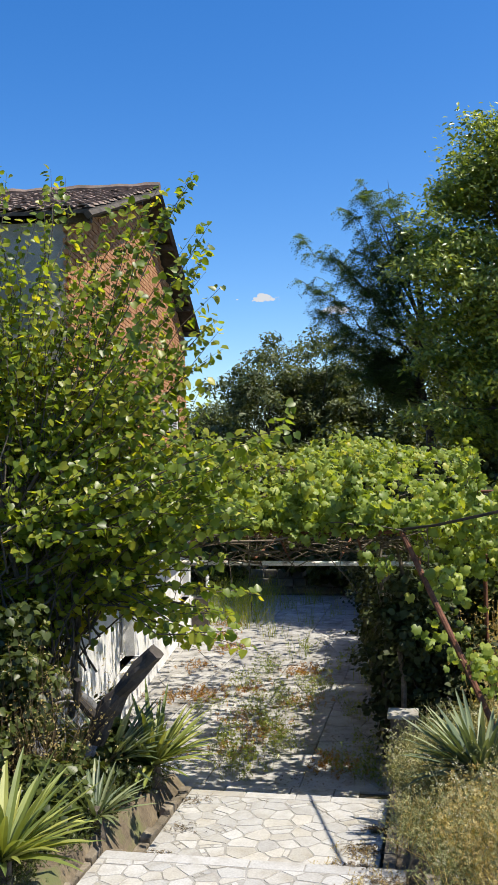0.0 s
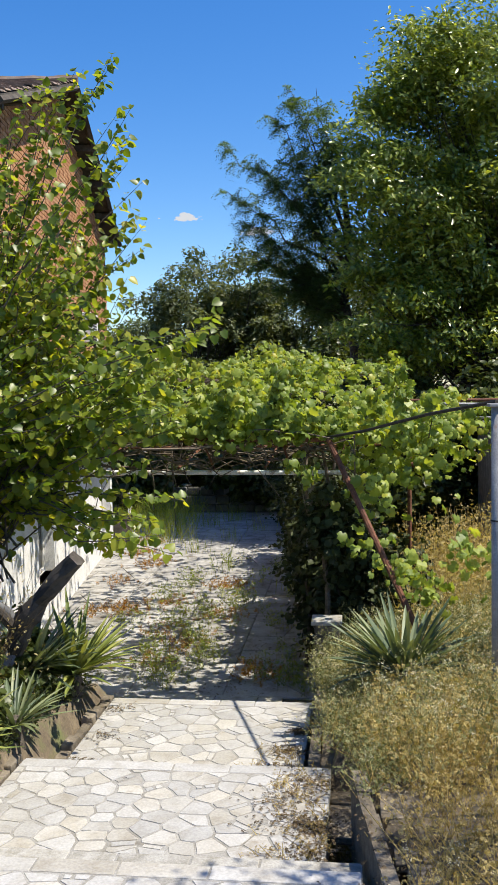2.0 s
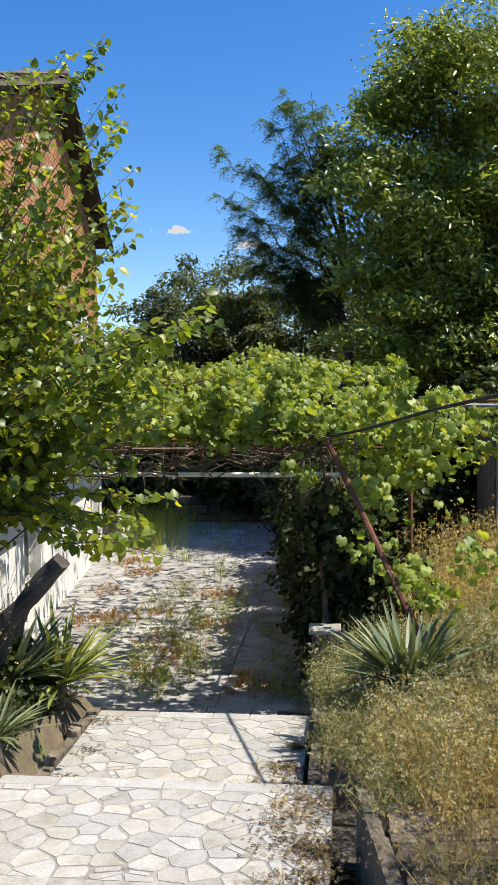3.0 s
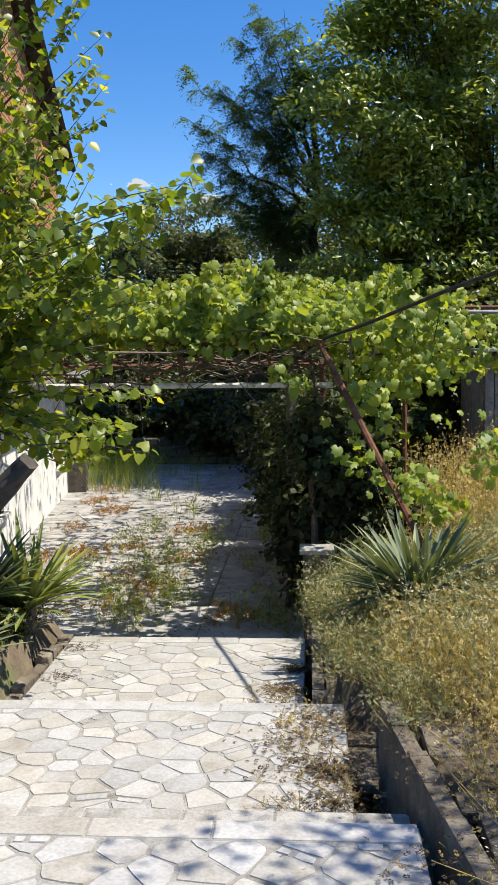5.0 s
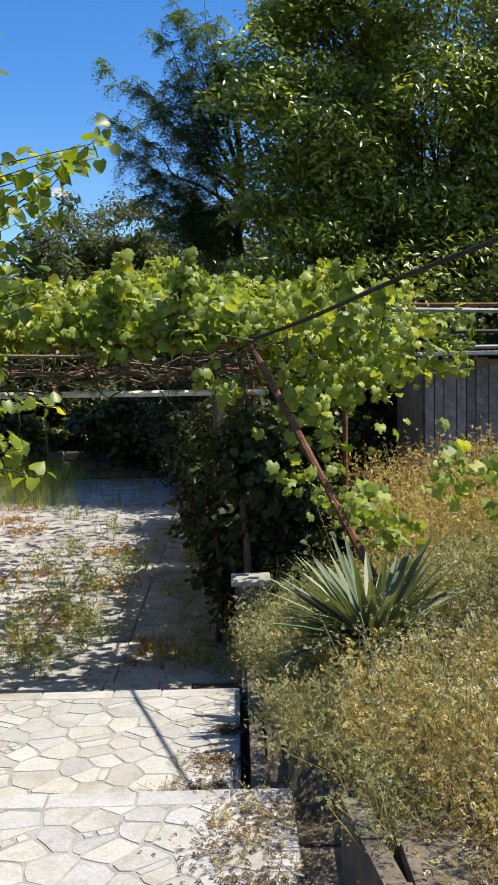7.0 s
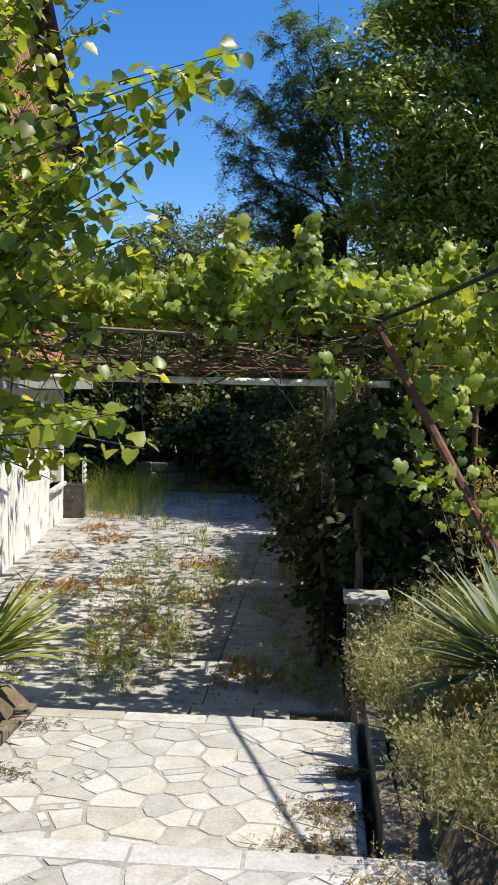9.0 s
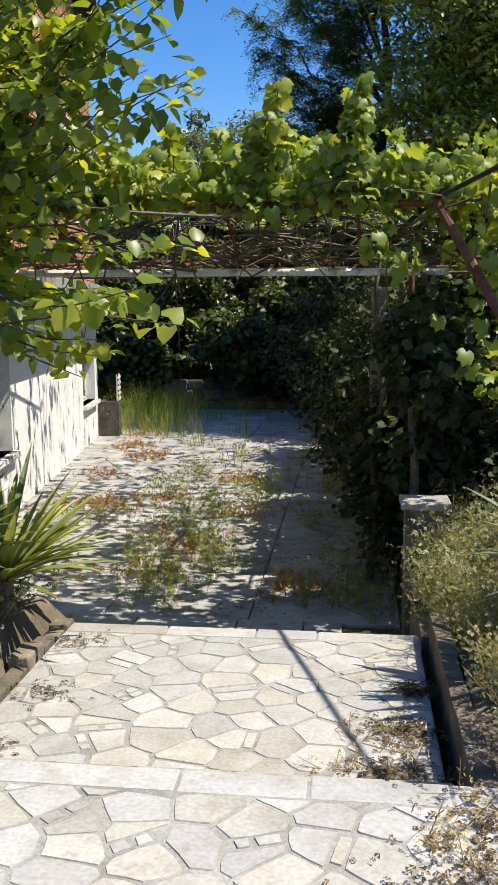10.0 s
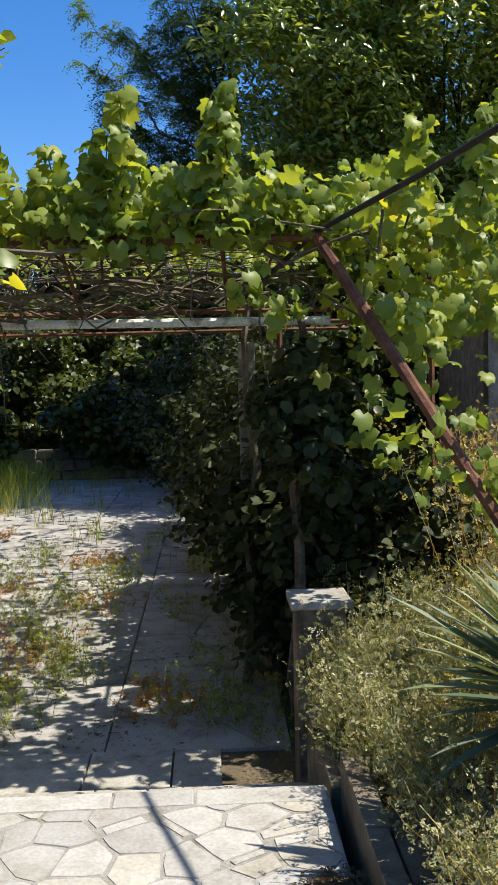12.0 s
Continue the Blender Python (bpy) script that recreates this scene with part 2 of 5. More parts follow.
def tube(bm, pts, radii, sides=8, wob=0.0):
    """A tube through points, with a radius at each, closed at both ends."""
    pts = [Vector(p) for p in pts]
    if not hasattr(radii, "__len__"):
        radii = [radii] * len(pts)
    rings = []
    for k, p in enumerate(pts):
        d = (pts[min(k + 1, len(pts) - 1)] - pts[max(k - 1, 0)]).normalized()
        u = d.cross(Vector((0.13, 0.21, 0.97)) if abs(d.z) < 0.9 else Vector((1, 0.1, 0))).normalized()
        v = d.cross(u)
        rings.append([bm.verts.new(p + (u * math.cos(2 * math.pi * j / sides) + v * math.sin(2 * math.pi * j / sides)) * radii[k] * (1 + random.uniform(-wob, wob))) for j in range(sides)])
    for a, b in zip(rings, rings[1:]):
        for j in range(sides):
            bm.faces.new((a[j], a[(j + 1) % sides], b[(j + 1) % sides], b[j]))
    bm.faces.new(rings[0][::-1])
    bm.faces.new(rings[-1])
    return bm


def scatter(name, verts, tris, mats, places, material, parent=None, kind=""):
    """One mesh of many small pieces: a template (verts, tris) set at each of N 3x3 turns-with-size and places."""
    V, T = np.array(verts, float), np.array(tris, int)
    N = len(places)
    co = (np.einsum('nij,kj->nki', mats, V) + np.asarray(places)[:, None, :]).reshape(-1, 3)
    ti = (T[None] + (np.arange(N) * len(V))[:, None, None]).reshape(-1)
    me = bpy.data.meshes.new(name)
    me.vertices.add(len(co)); me.vertices.foreach_set("co", co.ravel())
    F = N * len(T)
    me.loops.add(F * 3); me.loops.foreach_set("vertex_index", ti.astype(np.int32))
    me.polygons.add(F); me.polygons.foreach_set("loop_start", np.arange(0, F * 3, 3, dtype=np.int32))
    me.update(calc_edges=True)
    me.validate()
    me.materials.append(material)
    ob = new(name, me)
    if parent is not None:
        ob.parent = parent
    if kind:
        ob["kind"] = kind
    return ob


def turns(rng, n, normal=None, spread=0.6, tip=None):
    """N turn matrices: z near the given normals (spread: how far they stray), y near tip or at random about it."""
    z = rng.normal(size=(n, 3)) * spread + (np.array([0, 0, 1.0]) if normal is None else normal)
    z /= np.linalg.norm(z, axis=1, keepdims=True) + 1e-9
    y = rng.normal(size=(n, 3)) if tip is None else tip + rng.normal(size=(n, 3)) * 0.35
    y -= z * np.sum(y * z, axis=1, keepdims=True)
    y /= np.linalg.norm(y, axis=1, keepdims=True) + 1e-9
    x = np.cross(y, z)
    return np.stack([x, y, z], axis=2)


# leaf shapes, one unit long from the stalk at the origin along +y
CORDATE = ([(0, 0, 0), (0, .5, -.05), (0, 1, -.16), (.3, -.08, .08), (.5, .28, .12), (.36, .66, .02), (-.3, -.08, .08), (-.5, .28, .12), (-.36, .66, .02)],
           [(0, 3, 4), (0, 4, 1), (1, 4, 5), (1, 5, 2), (0, 7, 6), (0, 1, 7), (1, 8, 7), (1, 2, 8)])
LOBED = ([(0, .1, 0), (0, .5, .05), (0, 1, -.22), (.24, .8, -.02), (.47, .76, -.14), (.44, .5, .06), (.58, .24, -.16), (.42, .0, -.02), (.2, -.16, -.08),
          (-.24, .8, -.02), (-.47, .76, -.14), (-.44, .5, .06), (-.58, .24, -.16), (-.42, .0, -.02), (-.2, -.16, -.08)],
         [(1, 2, 3), (1, 3, 5), (3, 4, 5), (0, 1, 5), (0, 5, 7), (5, 6, 7), (0, 7, 8), (1, 9, 2), (1, 11, 9), (9, 11, 10), (0, 11, 1), (0, 13, 11), (11, 13, 12), (0, 14, 13)])
LANCE = ([(0, 0, 0), (.2, .45, .05), (0, 1, -.1), (-.2, .45, .05), (0, .5, -.02)], [(0, 1, 4), (1, 2, 4), (0, 4, 3), (4, 2, 3)])
SPRIG = ([(0, 0, 0), (.28, .3, .06), (.1, .42, 0), (.34, .72, .04), (0, 1, -.05), (-.3, .62, .05), (-.08, .45, 0), (-.3, .2, .04)],
         [(0, 1, 2), (2, 3, 4), (4, 5, 6), (6, 7, 0)])
BLADE = ([(-.02, 0, 0), (.02, 0, 0), (-.015, .5, .04), (.015, .5, .04), (0, 1, .2)], [(0, 1, 3), (0, 3, 2), (2, 3, 4)])
STALK = ([(-.006, 0, 0), (.006, 0, 0), (.004, 1, .05), (0, 0, .008), (-.004, 1, .05), (0, 1, .056)], [(0, 1, 2), (0, 2, 4), (1, 3, 5), (1, 5, 2), (3, 0, 4), (3, 4, 5)])


def clumps(rng, centre, radii, n_clumps, per, clump_r, hollow=0.45, droop=0.0):
    """Leaf places and outward normals for a crown: clumps of leaves spread through an uneven ellipsoid."""
    d = rng.normal(size=(n_clumps, 3))
    d /= np.linalg.norm(d, axis=1, keepdims=True)
    rr = rng.uniform(hollow, 1.0, n_clumps) ** 0.7
    wave = 1 + 0.16 * np.sin(d[:, 0] * 5 + 1.3) + 0.13 * np.sin(d[:, 2] * 7 + d[:, 1] * 4)
    cc = np.array(centre) + d * np.array(radii) * (rr * wave)[:, None]
    cr = clump_r * rng.uniform(0.55, 1.3, n_clumps)
    q = rng.normal(size=(n_clumps, per, 3))
    q /= np.linalg.norm(q, axis=2, keepdims=True)
    k = rng.uniform(0.25, 1.0, (n_clumps, per)) ** 0.6
    p = cc[:, None] + q * (k * cr[:, None])[:, :, None] * np.array([1.15, 1.15, 0.75])
    p[:, :, 2] -= droop * k * cr[:, None] * np.linalg.norm(q[:, :, :2], axis=2)
    nrm = q * 0.6 + np.array([0, 0, 0.7])
    return p.reshape(-1, 3), nrm.reshape(-1, 3), cc


def puffs(rng, centre, radii, n_puffs, puff_r, per_puff, per, clump_r):
    """A heavy crown: rounded puffs on an uneven ellipsoid, each a cap of small leaf clumps with dark hollows between."""
    d = rng.normal(size=(n_puffs, 3))
    d /= np.linalg.norm(d, axis=1, keepdims=True)
    pc = np.array(centre) + d * np.array(radii) * rng.uniform(0.62, 1.0, n_puffs)[:, None]
    pr = puff_r * rng.uniform(0.6, 1.25, n_puffs)
    q = rng.normal(size=(n_puffs, per_puff, 3))
    q[:, :, 2] = np.abs(q[:, :, 2]) * 0.9 - 0.25
    q += d[:, None] * 0.5
    q /= np.linalg.norm(q, axis=2, keepdims=True)
    cc = (pc[:, None] + q * pr[:, None, None] * rng.uniform(0.7, 1.05, (n_puffs, per_puff, 1)) * np.array([1.1, 1.1, 0.5])).reshape(-1, 3)
    out = np.repeat(q.reshape(-1, 3), per, axis=0)
    o = rng.normal(size=(len(cc) * per, 3)) * 0.5 * clump_r * np.array([1.1, 1.1, 0.6])
    p = np.repeat(cc, per, axis=0) + o
    p[:, 2] -= 0.5 * np.hypot(o[:, 0], o[:, 1])
    return p, out * 0.4 + np.array([0.3, -0.35, 0.65]), cc


def leaves(name, rng, p, nrm, size, shape, material, parent, spread=0.5, kind="", tip=None):
    m = turns(rng, len(p), nrm, spread, tip) * (size * rng.uniform(0.6, 1.25, len(p)))[:, None, None]
    return scatter(name, shape[0], shape[1], m, p, material, parent, kind)

# ---- ground ----
YARD = -0.66
FLIGHT = [(-40.0, 0.35, 1.85)] + [(0.35 + 0.3 * k, 0.65 + 0.3 * k, 1.683 - 0.167 * k) for k in range(5)]
STEPS = FLIGHT + [(1.85, 3.1, 0.85), (3.1, 3.4, 0.705), (3.4, 5.17, 0.56), (5.17, 5.54, 0.415), (5.54, 7.17, 0.27), (7.17, 7.46, 0.125), (7.46, 9.4, -0.025),
                  (9.4, 9.75, -0.185), (9.75, 10.1, -0.34), (10.1, 10.45, -0.5), (10.45, 11.0, YARD)]


def lerp(v, pts):
    for (a, za), (b, zb) in zip(pts, pts[1:]):
        if v <= b:
            return za + (zb - za) * max(0.0, (v - a) / (b - a))
    return pts[-1][1]


def bed_left(y):
    return lerp(y, [(-40, 1.9), (0, 1.8), (2, 1.0), (5, 0.65), (7.5, 0.3), (9.6, 0.05), (10.6, -0.62), (60, -0.7)])


def bed_right(x, y):
    base = lerp(y, [(-40, 1.9), (0, 1.7), (3, 0.95), (5, 0.66), (7, 0.5), (9, 0.2), (10.6, 0.0), (14, -0.2), (22, -0.5), (60, -0.7)])
    return base + min(0.45, max(0.0, (x - 2.3) * 0.3)) * lerp(y, [(0, 1), (12, 1), (18, 0.2), (60, 0)])


def ground_z(x, y):
    if y < 10.9 and -0.85 < x < (1.6 if y >= 7 else (1.9 if y > 5.2 else 2.2)):
        return lerp(y, [(-40, 1.5), (0, 1.5), (1.6, 0.5), (3, 0.3), (5, 0.0), (7, -0.3), (10.4, -0.95), (60, -0.95)])
    wob = 0.05 * noise.noise(Vector((x * 0.8, y * 0.8, 0.3)))
    if x <= -0.85:
        if y > 11 and x > -6.5:
            return YARD - 0.07
        return bed_left(y) + wob
    if x < 1.75 and y >= 10.9:
        return YARD - 0.07 if y < 27 else -0.68 + wob
    return bed_right(x, y) + wob


def build_ground():
    xs = [-900, -400, -150, -70, -35, -20, -12] + [-9 + 0.3 * k for k in range(int(19 / 0.3))] + [10.5, 14, 22, 40, 80, 160, 400, 900]
    ys = [-900, -300, -100, -40, -15, -6] + [-3 + 0.3 * k for k in range(int(34 / 0.3))] + [32, 36, 45, 60, 90, 150, 300, 600, 1200]
    bm = bmesh.new()
    grid = [[bm.verts.new((x, y, ground_z(x, y))) for x in xs] for y in ys]
    for a, b in zip(grid, grid[1:]):
        for k in range(len(xs) - 1):
            bm.faces.new((a[k], a[k + 1], b[k + 1], b[k]))
    tagged(mesh_object("ground", bm, SOIL, smooth=True), "dry brown soil of an overgrown terraced garden", "ground", kind="structure")


build_ground()


# ---- paving ----
def cut_polygon(poly, p, d):
    """Splits a convex polygon by the line through p along d."""
    n = Vector((-d.y, d.x))
    a, b = [], []
    for k, v in enumerate(poly):
        w = poly[(k + 1) % len(poly)]
        s, t = (v - p).dot(n), (w - p).dot(n)
        (a if s >= 0 else b).append(v)
        if s * t < 0:
            q = v + (w - v) * (s / (s - t))
            a.append(q)
            b.append(q)
    return a, b


def area_of(poly):
    return 0.5 * abs(sum(v.x * poly[(k + 1) % len(poly)].y - v.y * poly[(k + 1) % len(poly)].x for k, v in enumerate(poly)))


def inset(poly, offs):
    """A convex anticlockwise polygon drawn in by its own distance on each edge."""
    out = list(poly)
    for k, v in enumerate(poly):
        d = poly[(k + 1) % len(poly)] - v
        if d.length < 1e-4 or len(out) < 3:
            continue
        d = d.normalized()
        out = cut_polygon(out, v + Vector((-d.y, d.x)) * offs[k], d)[0]
    return out


def crazy_pieces(rng, x0, x1, y0, y1, gap):
    """Broken flags: uneven cells round scattered points, with narrow slips of stone let into some of the joints."""
    pts = []
    for _ in range(4000):
        q = Vector((rng.uniform(x0 - 0.1, x1 + 0.1), rng.uniform(y0 - 0.1, y1 + 0.1)))
        near = gap * rng.choice((0.55, 0.9, 1.3, 1.5))
        if all(Vector(((q.x - p.x) * 0.8, (q.y - p.y) * 1.15)).length > near for p in pts):
            pts.append(q)
    done = []
    for p in pts:
        poly = [Vector((x0, y0)), Vector((x1, y0)), Vector((x1, y1)), Vector((x0, y1))]
        for q in pts:
            if q is not p and len(poly) > 2 and (q - p).length < 4 * gap:
                d = q - p
                poly = cut_polygon(poly, (p + q) / 2, Vector((d.y, -d.x)))[1]
        if len(poly) < 3 or area_of(poly) < 0.004:
            continue
        n = len(poly)
        offs = [rng.uniform(0.001, 0.009) for _ in range(n)]
        slips = []
        for k in range(n):
            a, b = poly[k], poly[(k + 1) % n]
            if (b - a).length > 0.17 and not slips and rng.random() < 0.16:
                w = rng.uniform(0.04, 0.065)
                d = (b - a).normalized()
                m = Vector((-d.y, d.x))
                cuts = [0.06, 0.94] if rng.random() < 0.5 else [0.06, rng.uniform(0.35, 0.6), 0.94]
                for f, g in zip(cuts, cuts[1:]):
                    e = (b - a)
                    slips.append([a + e * f + m * 0.004 + d * 0.006, a + e * g + m * 0.004 - d * 0.006, a + e * g + m * w - d * 0.01, a + e * f + m * w + d * 0.012])
                offs[k] = w + 0.01
        big = inset(poly, offs)
        if len(big) > 2 and area_of(big) > 0.003:
            done.append(big)
            for q in slips:
                c = sum(q, Vector((0, 0))) / 4
                if x0 < c.x < x1 and y0 < c.y < y1:
                    q = q if sum((q[i] - c).cross(q[(i + 1) % 4] - c) for i in range(4)) > 0 else q[::-1]
                    for k in range(n):
                        d = (poly[(k + 1) % n] - poly[k])
                        if len(q) > 2 and d.length > 1e-4:
                            d = d.normalized()
                            q = cut_polygon(q, poly[k] + Vector((-d.y, d.x)) * 0.005, d)[0]
                    if len(q) > 2 and area_of(q) > 0.0015:
                        done.append(q)
    return done


def stone_mesh(rng, poly, joint, top, deep):
    """A flag with broken, slightly rounded edges, drawn in by the joint."""
    c = sum(poly, Vector((0, 0))) / len(poly)
    ring = []
    for k, v in enumerate(poly):
        w = poly[(k + 1) % len(poly)]
        if (w - v).length < 0.004:
            continue
        steps = 3 if (w - v).length > 0.2 else (2 if (w - v).length > 0.09 else 1)
        for j in range(steps):
            q = v + (w - v) * (j / steps)
            dd = c - q
            if dd.length < 0.015:
                continue
            q = q + dd.normalized() * min((joint if j else joint + 0.004) * rng.uniform(0.7, 1.5), dd.length * 0.5)
            if j:
                q += Vector((rng.uniform(-1, 1), rng.uniform(-1, 1))) * 0.006
            ring.append(q)
    if len(ring) < 3:
        return None
    bm = bmesh.new()
    tilt = Vector((rng.uniform(-1, 1), rng.uniform(-1, 1))) * 0.003
    lift = rng.uniform(-0.0005, 0.002)
    low = [bm.verts.new((q.x, q.y, top - deep)) for q in ring]
    mid = [bm.verts.new((q.x, q.y, top - 0.004 + lift + tilt.dot(q - c))) for q in ring]
    hi = [bm.verts.new((q.x + (c.x - q.x) * 0.015, q.y + (c.y - q.y) * 0.015, top + lift + tilt.dot(q - c))) for q in ring]
    n = len(ring)
    for k in range(n):
        for lo, up in ((low, mid), (mid, hi)):
            bm.faces.new((lo[k], lo[(k + 1) % n], up[(k + 1) % n], up[k]))
    bm.faces.new(hi)
    return bm


def strip_stones(rng, parent, x0, x1, y0, y1, top, deep, material, long=(0.3, 0.75), name="nosing_stone"):
    x = x0
    while x < x1 - 0.02:
        w = min(rng.uniform(*long), x1 - x)
        if x1 - x - w < 0.15:
            w = x1 - x
        bm = bmesh.new()
        box(bm, x + 0.006, x + w - 0.006, y0, y1, top - deep, top + rng.uniform(-0.002, 0.003), 0.006)
        part(name, bm, material, parent)
        x += w


def build_stair():
    rng = random.Random(11)
    stair = thing("garden_steps", "broad shallow garden steps paved with broken white marble", "steps", kind="structure")
    for k, (y0, y1, z) in enumerate(STEPS[:-1]):
        if y0 < -1:
            y0 = -3.0
        xl = -0.66 if y0 > 6.9 else -0.78
        xr = 1.44 if y0 > 7.1 else (1.7 if y0 > 5.3 else (1.93 if y0 > 3.3 else 2.25))
        bm = bmesh.new()
        box(bm, xl, xr, y0, y1 - 0.012, z - 0.9, z - 0.0028)
        core = part("step_core", bm, MORTAR, stair, "weathered grey mortar bed")
        wide = y1 - y0 > 1.0
        if not wide:
            strip_stones(rng, stair, xl, xr, y0 + 0.004, y1, z, 0.05, KERBSTONE)
            continue
        lip = 0.13
        strip_stones(rng, stair, xl, xr, y1 - lip, y1 + 0.012, z, 0.05, MARBLE, (0.35, 0.9))
        back = 0.24 if z < 0.7 else 0.1
        strip_stones(rng, stair, xl, xr, y0 + 0.012, y0 + back, z, 0.04, KERBSTONE, (0.3, 0.7), "border_stone")
        for poly in crazy_pieces(rng, xl, xr, y0 + back + 0.01, y1 - lip - 0.01, 0.5 if y1 < 3.2 else (0.27 if y1 > 9 else 0.24)):
            bm = stone_mesh(rng, poly, 0.002, z + 0.001, 0.035)
            if bm:
                part("flagstone", bm, MARBLE, stair)


def build_side_walls():
    # wall along the right of the steps, stepping down with them
    rng = random.Random(5)
    for y0, y1, x, top, low in ((3.2, 6.36, 1.86, 0.63, 0.0), (6.36, 9.35, 1.5, 0.16, -0.5), (9.35, 10.4, 1.46, -0.02, -0.9)):
        bm = bmesh.new()
        n = max(2, int((y1 - y0) / 0.3))
        for k in range(n):
            a, b = y0 + (y1 - y0) * k / n, y0 + (y1 - y0) * (k + 1) / n
            skew = lambda y: (0.13 * (6.36 - y) if x > 1.8 else 0.0)
            dz = rng.uniform(-0.02, 0.015)
            w = 0.09 + rng.uniform(-0.01, 0.01)
            vs = [bm.verts.new(p) for p in ((x + skew(a), a, low), (x + w + skew(a), a, low), (x + w + skew(b), b, low), (x + skew(b), b, low),
                                            (x + skew(a), a, top + dz), (x + w + skew(a), a, top + dz), (x + w + skew(b), b, top + dz), (x + skew(b), b, top + dz))]
            for f in ((0, 1, 2, 3), (4, 5, 6, 7), (0, 1, 5, 4), (1, 2, 6, 5), (2, 3, 7, 6), (3, 0, 4, 7)):
                bm.faces.new([vs[i] for i in f])
        bmesh.ops.recalc_face_normals(bm, faces=bm.faces)
        wall = tagged(mesh_object("retaining_wall", bm, OLD_CONCRETE), "low stained concrete retaining wall beside the steps", "wall", kind="structure")
        for k in range(int((y1 - y0) / 0.5)):
            a = y0 + 0.5 * k
            w = rng.uniform(0.28, 0.42)
            cb = bmesh.new()
            xx = x + 0.1 + (0.13 * (6.36 - a) if x > 1.8 else 0.0)
            box(cb, xx, xx + w, a + 0.01, a + 0.49, top - 0.08, top - 0.02 + rng.uniform(-0.015, 0.01), 0.008, None)
            part("coping_slab", cb, OLD_CONCRETE, wall)
    # left edge: low upright stones
    edge = thing("bed_edging", "row of upright rough stones edging the planted bed", "edging", kind="structure")
    y = 5.0
    while y < 9.5:
        d = rng.uniform(0.14, 0.26)
        top = lerp(y, [(5, 0.6), (5.5, 0.36), (7.1, 0.3), (7.4, 0.02), (9.5, -0.01)]) + rng.uniform(-0.05, 0.04)
        x = -0.8 if y < 7.2 else -0.68
        bm = bmesh.new()
        box(bm, x - rng.uniform(0.07, 0.12), x, y, y + d - 0.015, top - 0.6, top, 0.012)
        part("edging_stone", bm, OLD_CONCRETE, edge)
        y += d


def build_yard():
    rng = random.Random(3)
    yard = thing("yard_floor", "cracked pale concrete yard with weeds in its joints", "paving", kind="structure")
    ys = [11.32 + 1.35 * k for k in range(13)]
    xs = [-6.2, -4.9, -3.6, -2.35, -1.05, 0.2, 1.45]
    bm = bmesh.new()
    box(bm, -6.3, 1.5, 10.46, 28.9, YARD - 0.3, YARD - 0.03)
    part("yard_bed", bm, SOIL, yard)
    for a, b in zip(ys, ys[1:]):
        for c, d in zip(xs, xs[1:]):
            x0, x1 = c, d
            poly = [Vector((x0, a)), Vector((x1, a)), Vector((x1, b)), Vector((x0, b))]
            pieces = [poly]
            for _ in range(rng.choice((0, 1, 1, 2))):
                q = pieces.pop(0)
                ang = rng.uniform(0, math.pi)
                cen = sum(q, Vector((0, 0))) / len(q)
                u, v = cut_polygon(q, cen, Vector((math.cos(ang), math.sin(ang))))
                pieces += [u, v] if len(u) > 2 and len(v) > 2 else [q]
            for q in pieces:
                sm = stone_mesh(rng, q, 0.007, YARD, 0.06)
                if sm:
                    part("concrete_slab", sm, CONCRETE, yard)
    strip_stones(rng, yard, -2.3, 0.98, 10.5, 11.3, YARD + 0.02, 0.06, KERBSTONE, (0.5, 0.95), "border_stone")


def build_pillar():
    p = thing("gate_pillar", "short square concrete pillar with a cap slab coloured pale as if sunlit", "pillar")
    bm = bmesh.new()
    box(bm, 1.42, 1.7, 10.47, 10.73, YARD - 0.1, 0.5, 0.01)
    part("shaft", bm, OLD_CONCRETE, p)
    # the cap's paler colour stands in for sunlight on the pillar's top
    bm = bmesh.new()
    box(bm, 1.385, 1.735, 10.43, 10.77, 0.5, 0.545, 0.008)
    part("cap", bm, KERBSTONE, p, "cap slab coloured pale as if sunlit")


# ---- house ----
HOUSE = Matrix.Translation((-4.22, 22.2, YARD - 0.05)) @ Matrix.Rotation(math.atan2(0.135, 1.0), 4, 'Z')


